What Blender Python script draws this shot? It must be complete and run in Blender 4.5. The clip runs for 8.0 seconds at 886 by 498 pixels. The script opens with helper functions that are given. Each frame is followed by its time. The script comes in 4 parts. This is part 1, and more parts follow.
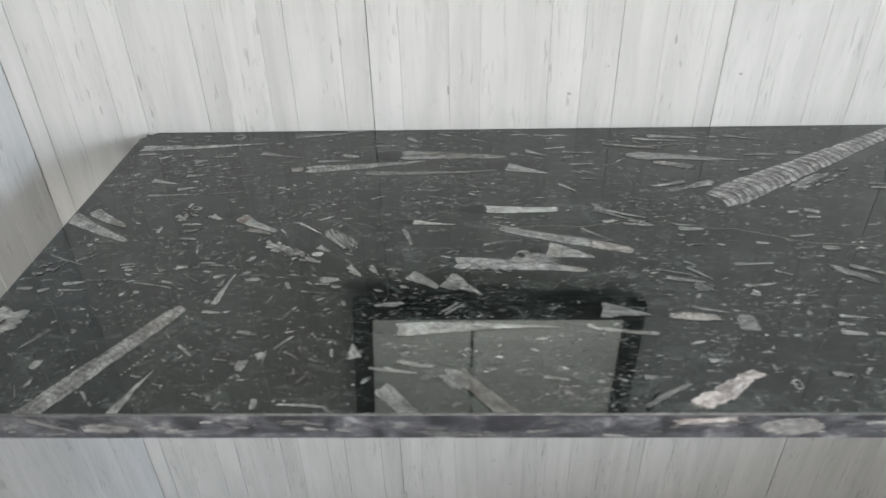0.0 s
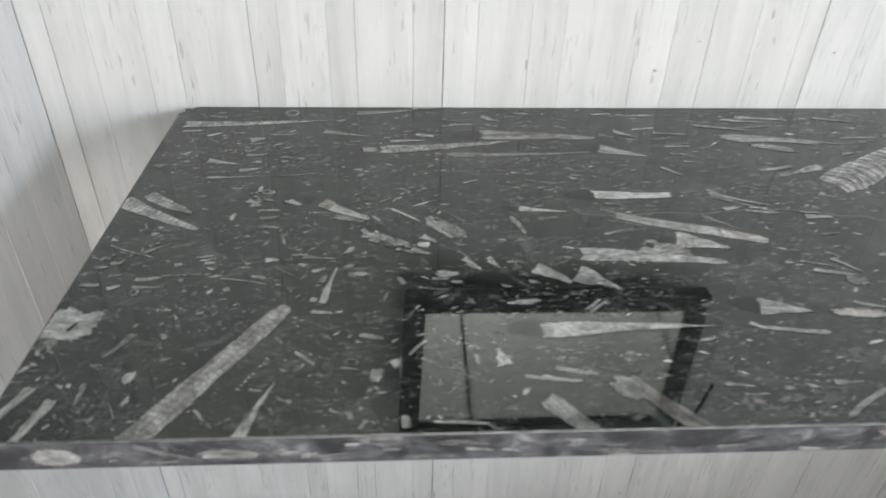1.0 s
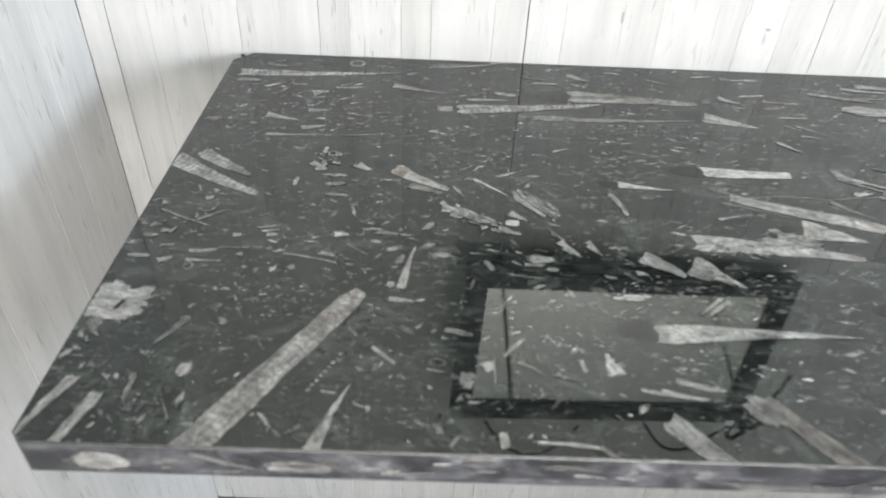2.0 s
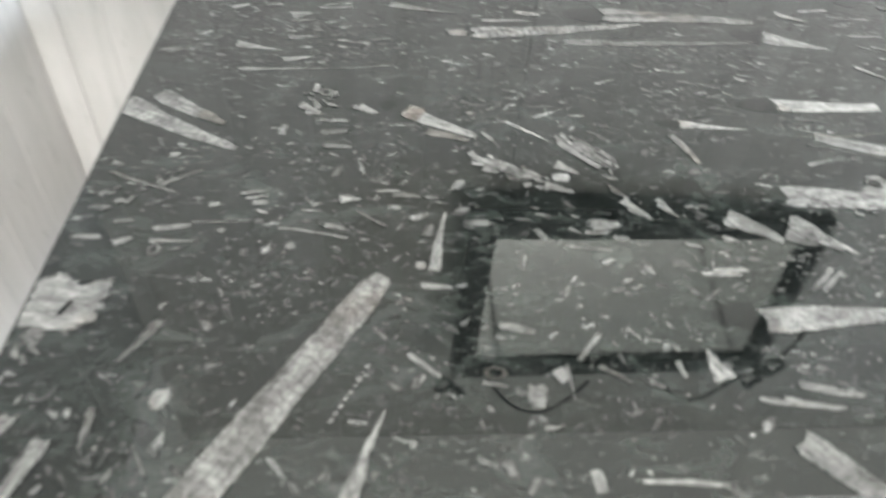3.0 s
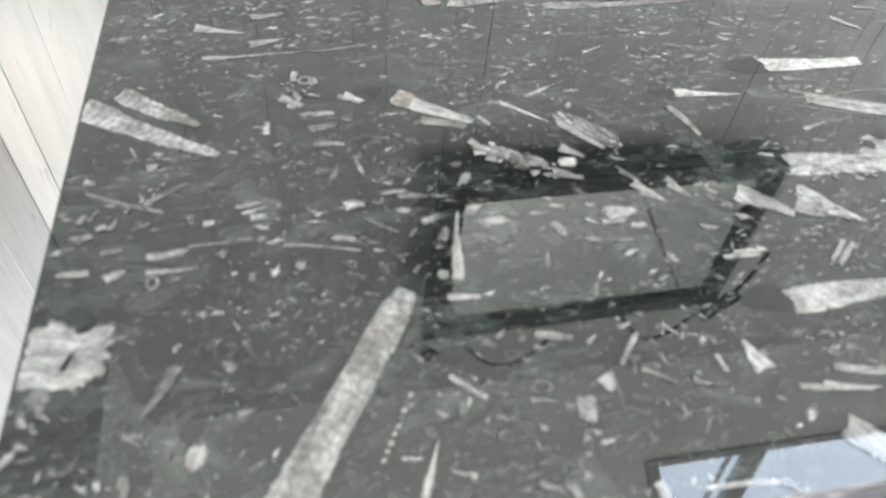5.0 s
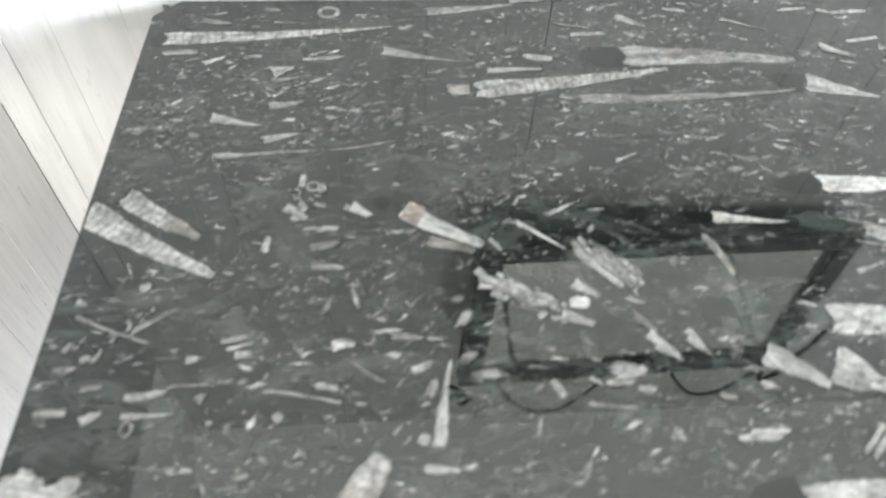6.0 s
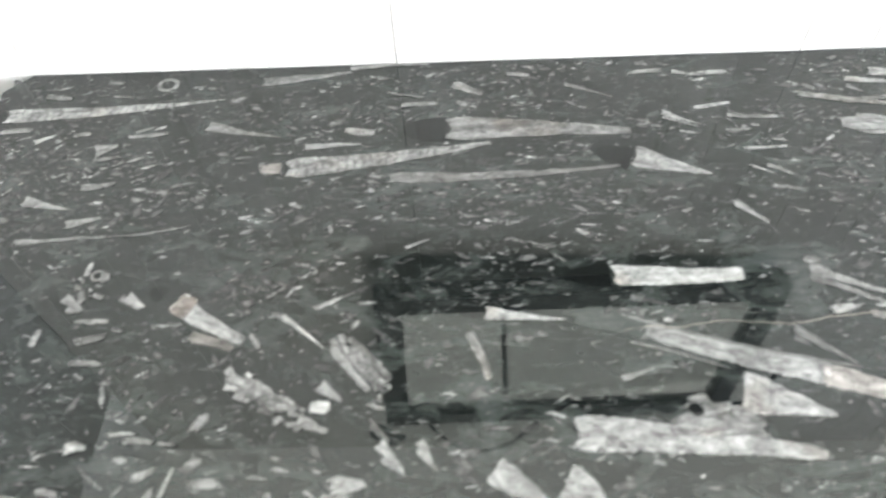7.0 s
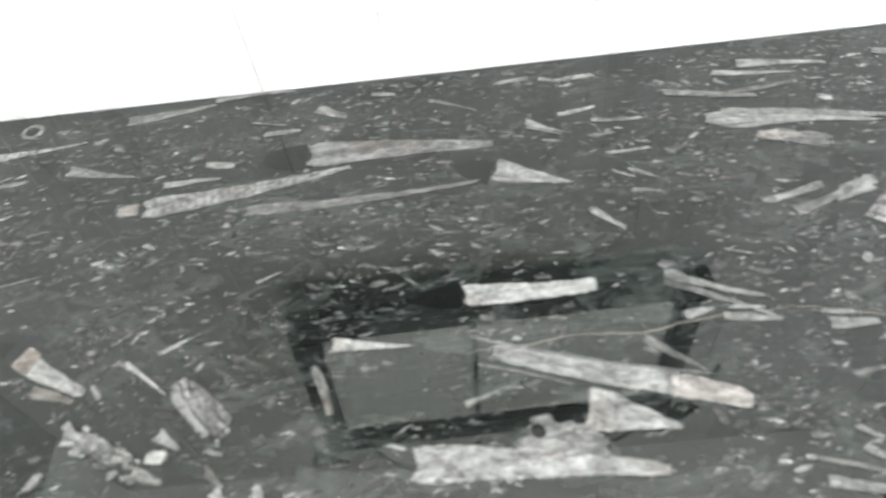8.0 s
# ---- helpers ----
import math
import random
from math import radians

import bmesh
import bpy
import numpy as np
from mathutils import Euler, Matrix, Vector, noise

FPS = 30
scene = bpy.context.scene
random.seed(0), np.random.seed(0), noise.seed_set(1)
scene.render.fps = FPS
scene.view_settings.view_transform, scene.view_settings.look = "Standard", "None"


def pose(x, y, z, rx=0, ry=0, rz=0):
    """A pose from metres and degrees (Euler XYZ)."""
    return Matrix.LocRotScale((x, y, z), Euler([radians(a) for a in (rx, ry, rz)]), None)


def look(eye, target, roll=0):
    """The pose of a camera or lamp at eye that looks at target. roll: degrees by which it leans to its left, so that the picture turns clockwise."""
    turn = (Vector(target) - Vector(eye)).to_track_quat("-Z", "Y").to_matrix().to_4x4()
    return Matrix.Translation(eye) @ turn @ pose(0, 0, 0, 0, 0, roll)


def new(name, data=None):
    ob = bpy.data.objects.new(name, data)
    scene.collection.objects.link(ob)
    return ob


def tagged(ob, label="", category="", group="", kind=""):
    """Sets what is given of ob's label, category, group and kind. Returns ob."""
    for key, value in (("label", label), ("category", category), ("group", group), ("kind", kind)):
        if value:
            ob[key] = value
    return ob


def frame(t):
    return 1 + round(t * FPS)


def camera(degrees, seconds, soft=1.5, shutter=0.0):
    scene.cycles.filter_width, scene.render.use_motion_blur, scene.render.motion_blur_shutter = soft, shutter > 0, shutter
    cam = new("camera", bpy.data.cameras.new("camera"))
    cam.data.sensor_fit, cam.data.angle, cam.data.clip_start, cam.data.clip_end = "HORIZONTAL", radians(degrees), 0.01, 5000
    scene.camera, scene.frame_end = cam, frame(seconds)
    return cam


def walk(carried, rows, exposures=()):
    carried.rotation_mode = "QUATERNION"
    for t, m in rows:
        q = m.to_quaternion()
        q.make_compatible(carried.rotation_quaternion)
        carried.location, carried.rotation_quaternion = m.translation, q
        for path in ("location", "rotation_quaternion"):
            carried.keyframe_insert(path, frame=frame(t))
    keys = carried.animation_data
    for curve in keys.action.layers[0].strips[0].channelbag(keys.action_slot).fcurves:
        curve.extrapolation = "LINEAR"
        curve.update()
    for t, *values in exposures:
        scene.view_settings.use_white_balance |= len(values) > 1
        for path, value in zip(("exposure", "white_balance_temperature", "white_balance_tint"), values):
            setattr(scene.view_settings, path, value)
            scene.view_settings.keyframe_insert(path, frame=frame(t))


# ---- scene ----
cam = camera(63.1, 8.0, soft=1.5, shutter=0.5)
cam.data.dof.use_dof, cam.data.dof.focus_distance, cam.data.dof.aperture_fstop = True, 1.25, 7.4
PATH = [
    (0, (0.512, -1.052, 1.391), (0.462, 0.597, 0.26), -1.4),
    (0.5, (0.416, -1.012, 1.369), (0.462, 0.626, 0.221), 0.5),
    (1, (0.318, -0.971, 1.343), (0.429, 0.651, 0.179), 1.8),
    (1.5, (0.286, -0.937, 1.313), (0.36, 0.667, 0.12), 2.6),
    (1.7, (0.274, -0.915, 1.313), (0.329, 0.666, 0.09), 3.0),
    (2.8, (0.238, -0.781, 1.252), (0.235, 0.659, -0.136), 1.7),
    (3, (0.213, -0.757, 1.239), (0.359, 0.648, -0.176), 4.2),
    (3.5, (0.166, -0.742, 1.212), (0.478, 0.546, -0.286), 6.0),
    (4, (0.149, -0.735, 1.223), (0.501, 0.513, -0.299), 7.2),
    (5.3, (0.164, -0.676, 1.263), (0.491, 0.566, -0.27), 6.0),
    (5.5, (0.17, -0.655, 1.274), (0.462, 0.575, -0.276), 5.8),
    (6, (0.22, -0.6, 1.3), (0.348, 0.604, -0.292), 3.1),
    (6.5, (0.329, -0.563, 1.332), (0.328, 0.622, -0.28), -0.6),
    (7, (0.441, -0.543, 1.338), (0.367, 0.647, -0.268), -4.2),
    (7.5, (0.492, -0.533, 1.332), (0.39, 0.673, -0.26), -6.7),
    (8, (0.553, -0.528, 1.327), (0.475, 0.683, -0.262), -8.7),
]
EXPOSURES = [(0.0, -1.20, 5800, 9.0), (1.5, -0.77, 5810, 9.1), (3.0, -0.25, 5900, 9.4), (3.5, -0.08, 5880, 9.4), (4.0, 0.04, 5850, 9.4), (5.5, 0.10, 5820, 9.5), (6.5, 0.10, 5850, 9.6), (8.0, -0.04, 5880, 9.7)]
walk(cam, [(t, look(eye, target, roll)) for t, eye, target, roll in PATH], EXPOSURES)

# ---- tuning ----
SIDE_W, FRONT_W, ROOF_W = 5500.0, 348.0, 7.5  # watts of the sky before the side window, the added front fill, and daylight in the roof window
FRONT_RISE = 3.0                             # how far the added front fill is turned upwards, to brighten the ceiling
MIRROR_TILT = 5.0

# ---- build ----
TOP, THICK, DEPTH = 0.900, 0.033, 0.600       # table slab: height of its face, thickness, depth
FLOOR, EAVES, CEILING = -0.15, 1.86, 2.177    # floor, foot of the roof slope, flat ceiling
SLOPE = pose(0, 0, EAVES, 150, 0, 0)          # roof slope: y runs up it, z points into the room
LEFT, BACK, RIGHT, FRONT = -0.185, 0.0, 2.10, -3.20

# ---- world and light ----
world = bpy.data.worlds.new("sky")
scene.world = world
world.use_nodes = True
wn = world.node_tree.nodes
sky = wn.new("ShaderNodeTexSky")
sky.sky_type, sky.sun_disc = "NISHITA", False
sky.sun_elevation, sky.sun_rotation = radians(42), radians(120)
world.node_tree.links.new(sky.outputs[0], wn["Background"].inputs[0])
wn["Background"].inputs[1].default_value = 0.10


def area_lamp(name, m, sx, sy, watts, color):
    data = bpy.data.lights.new(name, "AREA")
    data.shape, data.size, data.size_y, data.energy, data.color = "RECTANGLE", sx, sy, watts, color
    ob = new(name, data)
    ob.matrix_world = m
    return ob


# daylight through the side and roof windows; the low front lamp is an added fill
area_lamp("side_window_sky", look((17.2, -8.2, 5.95), (0.0, -0.2, 0.95)), 4.8, 3.8, SIDE_W, (0.92, 0.96, 1.0))
area_lamp("front_window_daylight", look((1.20, FRONT - 0.02, 1.08), (-0.10, FRONT + 1.6, 1.08 + FRONT_RISE)), 1.2, 1.1, FRONT_W, (1.0, 0.892, 0.765))
area_lamp("roof_window_daylight", SLOPE @ pose(1.155, 0.385, -0.03) @ pose(0, 0, 0, 180), 0.76, 0.34, ROOF_W, (0.90, 0.94, 1.0))


# ---- materials ----
def material(name, rough=0.5, ior=1.5):
    m = bpy.data.materials.new(name)
    m.use_nodes = True
    nt = m.node_tree
    b = nt.nodes["Principled BSDF"]
    b.inputs["Roughness"].default_value, b.inputs["IOR"].default_value = rough, ior
    return m, nt, b


def coords(nt, scale=(1, 1, 1), shift=False):
    tc, mp = nt.nodes.new("ShaderNodeTexCoord"), nt.nodes.new("ShaderNodeMapping")
    mp.inputs["Scale"].default_value = scale
    nt.links.new(tc.outputs["Object"], mp.inputs["Vector"])
    if shift:
        info, mul = nt.nodes.new("ShaderNodeObjectInfo"), nt.nodes.new("ShaderNodeMath")
        mul.operation, mul.inputs[1].default_value = "MULTIPLY", 37.0
        nt.links.new(info.outputs["Random"], mul.inputs[0])
        nt.links.new(mul.outputs[0], mp.inputs["Location"])
    return mp.outputs["Vector"]


def noise_tex(nt, vec, scale, detail=4, rough=0.6, distort=0.0):
    n = nt.nodes.new("ShaderNodeTexNoise")
    n.inputs["Scale"].default_value, n.inputs["Detail"].default_value = scale, detail
    n.inputs["Roughness"].default_value, n.inputs["Distortion"].default_value = rough, distort
    nt.links.new(vec, n.inputs["Vector"])
    return n.outputs["Fac"]


def colour_noise(nt, vec, scale):
    n = nt.nodes.new("ShaderNodeTexNoise")
    n.inputs["Scale"].default_value, n.inputs["Detail"].default_value = scale, 4
    nt.links.new(vec, n.inputs["Vector"])
    return n.outputs["Color"]


def ramp(nt, fac, stops):
    r = nt.nodes.new("ShaderNodeValToRGB")
    for i, (p, c) in enumerate(stops):
        e = r.color_ramp.elements[i] if i < 2 else r.color_ramp.elements.new(p)
        e.position, e.color = p, (*c, 1)
    nt.links.new(fac, r.inputs["Fac"])
    return r.outputs["Color"]


def mix(nt, fac, a, b, how="MIX"):
    m = nt.nodes.new("ShaderNodeMix")
    m.data_type, m.blend_type = "RGBA", how
    for slot, v in ((0, fac), (6, a), (7, b)):
        if isinstance(v, (int, float)):
            m.inputs[slot].default_value = v
        elif isinstance(v, tuple):
            m.inputs[slot].default_value = (*v, 1)
        else:
            nt.links.new(v, m.inputs[slot])
    return m.outputs[2]


def bump(nt, b, fac, strength, distance):
    n = nt.nodes.new("ShaderNodeBump")
    n.inputs["Strength"].default_value, n.inputs["Distance"].default_value = strength, distance
    nt.links.new(fac, n.inputs["Height"])
    nt.links.new(n.outputs[0], b.inputs["Normal"])


def whitewashed_wood(name, pale, streak):
    m, nt, b = material(name, 0.62)
    v = coords(nt, (1, 1, 1), shift=True)
    stretched = coords(nt, (26, 26, 2.2), shift=True)
    fine = coords(nt, (120, 120, 9), shift=True)
    broad = noise_tex(nt, v, 5.0, 5)
    col = ramp(nt, broad, [(0.30, tuple(c * 0.93 for c in pale)), (0.65, pale)])
    grain = ramp(nt, noise_tex(nt, stretched, 1.0, 5, 0.65, 0.6), [(0.40, (1, 1, 1)), (0.72, streak)])
    col = mix(nt, 0.28, col, grain, "MULTIPLY")
    hair = ramp(nt, noise_tex(nt, fine, 1.0, 3, 0.7), [(0.60, (1, 1, 1)), (0.80, streak)])
    col = mix(nt, 0.35, col, hair, "MULTIPLY")
    # thin scratches and dry brush lines
    line = ramp(nt, noise_tex(nt, coords(nt, (190, 190, 24), shift=True), 1.0, 2, 0.5, 0.3), [(0.62, (1, 1, 1)), (0.67, (0.46, 0.44, 0.41))])
    where = ramp(nt, noise_tex(nt, coords(nt, (14, 14, 5), shift=True), 1.0, 3), [(0.45, (0, 0, 0)), (0.62, (1, 1, 1))])
    col = mix(nt, where, col, mix(nt, 0.5, col, line, "MULTIPLY"))
    blot = ramp(nt, noise_tex(nt, coords(nt, (60, 60, 52), shift=True), 1.0, 4, 0.7, 0.6), [(0.64, (1, 1, 1)), (0.76, (0.72, 0.69, 0.65))])
    col = mix(nt, 0.45, col, blot, "MULTIPLY")
    # rare short cracks and knots
    marks = coords(nt, (22, 22, 13), shift=True)
    vor = nt.nodes.new("ShaderNodeTexVoronoi")
    vor.inputs["Scale"].default_value = 0.55
    nt.links.new(marks, vor.inputs["Vector"])
    knot = ramp(nt, vor.outputs["Distance"], [(0.02, (0.50, 0.47, 0.43)), (0.075, (1, 1, 1))])
    col = mix(nt, 0.55, col, knot, "MULTIPLY")
    info = nt.nodes.new("ShaderNodeObjectInfo")
    tone = ramp(nt, info.outputs["Random"], [(0.0, (0.93, 0.93, 0.92)), (1.0, (1.0, 1.0, 1.0))])
    col = mix(nt, 1.0, col, tone, "MULTIPLY")
    nt.links.new(col, b.inputs["Base Color"])
    bump(nt, b, noise_tex(nt, fine, 1.0, 4), 0.25, 0.001)
    return m


def black_limestone():
    m, nt, b = material("polished black fossil limestone", 0.07, 1.60)
    v = coords(nt)
    cloud = ramp(nt, noise_tex(nt, v, 9.0, 6, 0.6, 0.4), [(0.35, (0.0045, 0.0056, 0.0050)), (0.70, (0.0115, 0.0135, 0.0125))])
    # pale crumbs and short threads of shell in the groundmass, drawn out along the slab
    drawn = coords(nt, (1, 2.2, 1))
    crumbs = ramp(nt, noise_tex(nt, drawn, 95.0, 5, 0.7, 0.8), [(0.585, (0, 0, 0)), (0.70, (0.34, 0.34, 0.335))])
    dust = ramp(nt, noise_tex(nt, drawn, 24.0, 4, 0.6), [(0.42, (0, 0, 0)), (0.66, (1, 1, 1))])
    col = mix(nt, 1.0, cloud, mix(nt, 1.0, crumbs, dust, "MULTIPLY"), "ADD")
    # faint wisps of ground shell, streaming along the slab
    wisp = ramp(nt, noise_tex(nt, coords(nt, (1, 2.8, 1)), 42.0, 7, 0.72, 1.4), [(0.49, (0, 0, 0)), (0.74, (0.024, 0.027, 0.025))])
    col = mix(nt, 1.0, col, wisp, "ADD")
    # smoky clouds of lime mud
    smoke = ramp(nt, noise_tex(nt, coords(nt, (1, 1.7, 1)), 15.0, 8, 0.68, 1.1), [(0.50, (0, 0, 0)), (0.76, (0.044, 0.050, 0.046))])
    col = mix(nt, 1.0, col, smoke, "ADD")
    nt.links.new(col, b.inputs["Base Color"])
    rough = ramp(nt, noise_tex(nt, v, 14.0, 3), [(0.3, (0.018,) * 3), (0.8, (0.042,) * 3)])
    nt.links.new(rough, b.inputs["Roughness"])
    b.inputs["Specular Tint"].default_value = (0.98, 1.0, 0.985, 1)
    return m


def sawn_edge():
    m, nt, b = material("honed slab edge", 0.42, 1.5)
    v = coords(nt, (1, 1, 1.8))
    col = ramp(nt, noise_tex(nt, v, 34.0, 7, 0.7, 0.5), [(0.42, (0.020, 0.021, 0.025)), (0.57, (0.070, 0.072, 0.082)), (0.70, (0.21, 0.21, 0.22))])
    nt.links.new(col, b.inputs["Base Color"])
    bump(nt, b, noise_tex(nt, v, 160.0, 3), 0.2, 0.0005)
    return m


def calcite(name, dark, mid, pale, rib=0.0, ribs=0.5, wild=7.0, rim=True, rough=0.045, cracks=0.55):
    """Fossil shell: mottled calcite, with growth bands across its length where rib is set; its rim frays into the dark stone."""
    m, nt, b = material(name, rough, 1.60)
    v = coords(nt, (1, 1, 1), shift=True)
    along = coords(nt, (0.38, 1, 1), shift=True)
    col = ramp(nt, noise_tex(nt, along, 150.0, 7, 0.7, 0.7), [(0.32, dark), (0.49, mid), (0.66, pale)])
    patch = ramp(nt, noise_tex(nt, v, 45.0, 5, 0.65, 0.6), [(0.36, (0.42,) * 3 if cracks < 1 else (0.68,) * 3), (0.62, (1, 1, 1))])
    col = mix(nt, 0.75, col, patch, "MULTIPLY")
    # veins and cracks of darker lime between the crystals
    crack = nt.nodes.new("ShaderNodeTexVoronoi")
    crack.feature, crack.inputs["Scale"].default_value = "DISTANCE_TO_EDGE", 105.0
    bent = mix(nt, 0.03, coords(nt, (1.35, 0.75, 1), shift=True), colour_noise(nt, v, 60.0), "ADD")
    nt.links.new(bent, crack.inputs["Vector"])
    vein = ramp(nt, crack.outputs["Distance"], [(0.0, (0.40, 0.39, 0.38)), (0.11, (1, 1, 1))])
    where = ramp(nt, noise_tex(nt, v, 30.0, 3), [(0.46 if cracks < 1 else 0.2, (0, 0, 0)), (0.66 if cracks < 1 else 0.5, (cracks,) * 3)])
    col = mix(nt, where, col, mix(nt, 1.0, col, vein, "MULTIPLY"))
    fleck = ramp(nt, noise_tex(nt, v, 330.0, 3, 0.7, 1.0), [(0.36, (0.30, 0.30, 0.29)), (0.50, (1, 1, 1))])
    col = mix(nt, 0.60, col, fleck, "MULTIPLY")
    # rusty patches here and there
    rust = ramp(nt, noise_tex(nt, v, 17.0, 4), [(0.58, (1, 1, 1)), (0.74, (0.80, 0.71, 0.64))])
    col = mix(nt, 0.8, col, rust, "MULTIPLY")
    if rib:
        w = nt.nodes.new("ShaderNodeTexWave")
        w.bands_direction = "X"
        w.inputs["Scale"].default_value, w.inputs["Distortion"].default_value, w.inputs["Detail"].default_value = rib, wild, 4.0
        w.inputs["Detail Scale"].default_value = 2.0
        # the bands arch towards the narrow end, as chamber walls do
        split, join = nt.nodes.new("ShaderNodeSeparateXYZ"), nt.nodes.new("ShaderNodeCombineXYZ")
        arch, shift = nt.nodes.new("ShaderNodeMath"), nt.nodes.new("ShaderNodeMath")
        nt.links.new(coords(nt), split.inputs[0])
        arch.operation, shift.operation, shift.inputs[1].default_value = "MULTIPLY", "MULTIPLY_ADD", 20.0
        for k in (0, 1):
            nt.links.new(split.outputs["Y"], arch.inputs[k])
        nt.links.new(arch.outputs[0], shift.inputs[0])
        nt.links.new(split.outputs["X"], shift.inputs[2])
        nt.links.new(shift.outputs[0], join.inputs["X"])
        nt.links.new(split.outputs["Y"], join.inputs["Y"])
        nt.links.new(join.outputs[0], w.inputs["Vector"])
        band = ramp(nt, w.outputs["Fac"], [(0.10, (0.42, 0.41, 0.40)), (0.45, (1, 1, 1))])
        col = mix(nt, ribs, col, band, "MULTIPLY")
    at, total = nt.nodes.new("ShaderNodeAttribute"), nt.nodes.new("ShaderNodeMath")
    fray = mix(nt, 0.5, noise_tex(nt, along, 90.0, 5, 0.7, 0.8), noise_tex(nt, v, 300.0, 4, 0.7))
    at.attribute_name = "core"
    total.operation = "ADD"
    nt.links.new(at.outputs["Fac"], total.inputs[0])
    swing = nt.nodes.new("ShaderNodeMath")
    swing.operation, swing.inputs[1].default_value, swing.inputs[2].default_value = "MULTIPLY_ADD", 1.9, -0.45
    nt.links.new(fray, swing.inputs[0])
    nt.links.new(swing.outputs[0], total.inputs[1])
    keep = ramp(nt, total.outputs[0], [(0.50, (0, 0, 0)), (0.78, (1, 1, 1))] if rim else [(0.50, (0, 0, 0)), (0.80, (1, 1, 1))])
    if rim:
        nt.links.new(keep, b.inputs["Alpha"])
        tone = nt.nodes.new("ShaderNodeObjectInfo").outputs["Random"]
    else:
        tone = nt.nodes.new("ShaderNodeNewGeometry").outputs["Random Per Island"]
    col = mix(nt, 1.0, col, ramp(nt, tone, [(0.0, (0.80,) * 3 if rim else (0.30,) * 3), (1.0, (1.25,) * 3 if rim else (1.3,) * 3)]), "MULTIPLY")
    if not rim:
        col = mix(nt, keep, (0.009, 0.0105, 0.0098), col)
    nt.links.new(col, b.inputs["Base Color"])
    return m


def plain(name, color, rough, metal=0.0, vary=0.15, scale=30.0):
    m, nt, b = material(name, rough)
    n = noise_tex(nt, coords(nt), scale, 5)
    nt.links.new(ramp(nt, n, [(0.3, tuple(c * (1 - vary) for c in color)), (0.7, tuple(min(1, c * (1 + vary)) for c in color))]), b.inputs["Base Color"])
    b.inputs["Metallic"].default_value = metal
    return m


WOOD = whitewashed_wood("whitewashed wood boards", (0.455, 0.457, 0.450), (0.338, 0.326, 0.312))
LIMESTONE, EDGE = black_limestone(), sawn_edge()
SHELL = {
    "pale": calcite("pale calcite", (0.085, 0.085, 0.082), (0.205, 0.205, 0.199), (0.335, 0.335, 0.326)),
    "grey": calcite("grey calcite", (0.055, 0.055, 0.053), (0.135, 0.135, 0.13), (0.25, 0.25, 0.245)),
    "tan": calcite("tan calcite", (0.12, 0.111, 0.101), (0.24, 0.225, 0.209), (0.38, 0.36, 0.34)),
    "bright": calcite("white calcite", (0.17, 0.17, 0.164), (0.33, 0.33, 0.319), (0.46, 0.46, 0.447)),
    "faint": calcite("faint brownish calcite", (0.045, 0.042, 0.038), (0.095, 0.09, 0.082), (0.165, 0.157, 0.145)),
    "barred": calcite("pale calcite with fine growth bars", (0.085, 0.085, 0.082), (0.215, 0.215, 0.209), (0.36, 0.36, 0.35), rib=46.0, ribs=0.50, wild=6.0),
    "rosy": calcite("rosy calcite", (0.20, 0.175, 0.165), (0.38, 0.345, 0.33), (0.55, 0.52, 0.51)),
}
HONED = {tone: calcite("honed " + tone + " calcite", dark, mid, pale, rough=0.42) for tone, dark, mid, pale in (
    ("pale", (0.10, 0.10, 0.10), (0.22, 0.22, 0.218), (0.36, 0.36, 0.355)),
    ("grey", (0.05, 0.05, 0.05), (0.11, 0.11, 0.112), (0.19, 0.19, 0.192)),
    ("rosy", (0.16, 0.14, 0.135), (0.29, 0.265, 0.255), (0.42, 0.40, 0.39)))}
CHIP = {
    "pale": calcite("pale shell chips", (0.14, 0.14, 0.137), (0.25, 0.25, 0.244), (0.40, 0.40, 0.39), rim=False),
    "grey": calcite("grey shell chips", (0.045, 0.045, 0.044), (0.10, 0.10, 0.097), (0.18, 0.18, 0.176), rim=False),
    "dim": calcite("dim shell chips", (0.014, 0.014, 0.014), (0.034, 0.034, 0.033), (0.065, 0.065, 0.063), rim=False),
}
RIBBED = calcite("ribbed calcite", (0.095, 0.094, 0.090), (0.205, 0.203, 0.197), (0.335, 0.333, 0.324), rib=46.0, ribs=0.45, cracks=0.9)
BANDED = calcite("banded calcite", (0.10, 0.10, 0.097), (0.27, 0.262, 0.255), (0.46, 0.452, 0.44), rib=24.0, ribs=0.85, wild=2.2)
SEPTUM = plain("dark septum lime mud", (0.05, 0.05, 0.05), 0.08, vary=0.4)
MUD = plain("dark lime mud", (0.0075, 0.0085, 0.0080), 0.03, vary=0.3)
# paler than the slab's face: the glint along its top edge, put into the colour
ARRIS_GLINT = plain("slab arris with painted glint", (0.060, 0.060, 0.062), 0.25, vary=0.6, scale=60.0)
KNOT = plain("greyed wood knot", (0.40, 0.395, 0.375), 0.65, vary=0.25, scale=300.0)
NICK = plain("dark wood nick", (0.25, 0.24, 0.225), 0.7, vary=0.3, scale=300.0)
VEIN = plain("buff calcite vein", (0.20, 0.182, 0.158), 0.08, vary=0.3)
PAINT = plain("white ceiling paint", (0.855, 0.885, 0.87), 0.6, vary=0.03, scale=6.0)
JOINT_SHADE = plain("dark backing that shades the ceiling joints", (0.05, 0.048, 0.045), 0.8)
MIRROR, _, mb = material("mirror glass", 0.02)
mb.inputs["Metallic"].default_value, mb.inputs["Base Color"].default_value = 1.0, (0.92, 0.94, 0.93, 1)
BLACK = plain("black lacquered wood", (0.010, 0.010, 0.010), 0.45, vary=0.3)
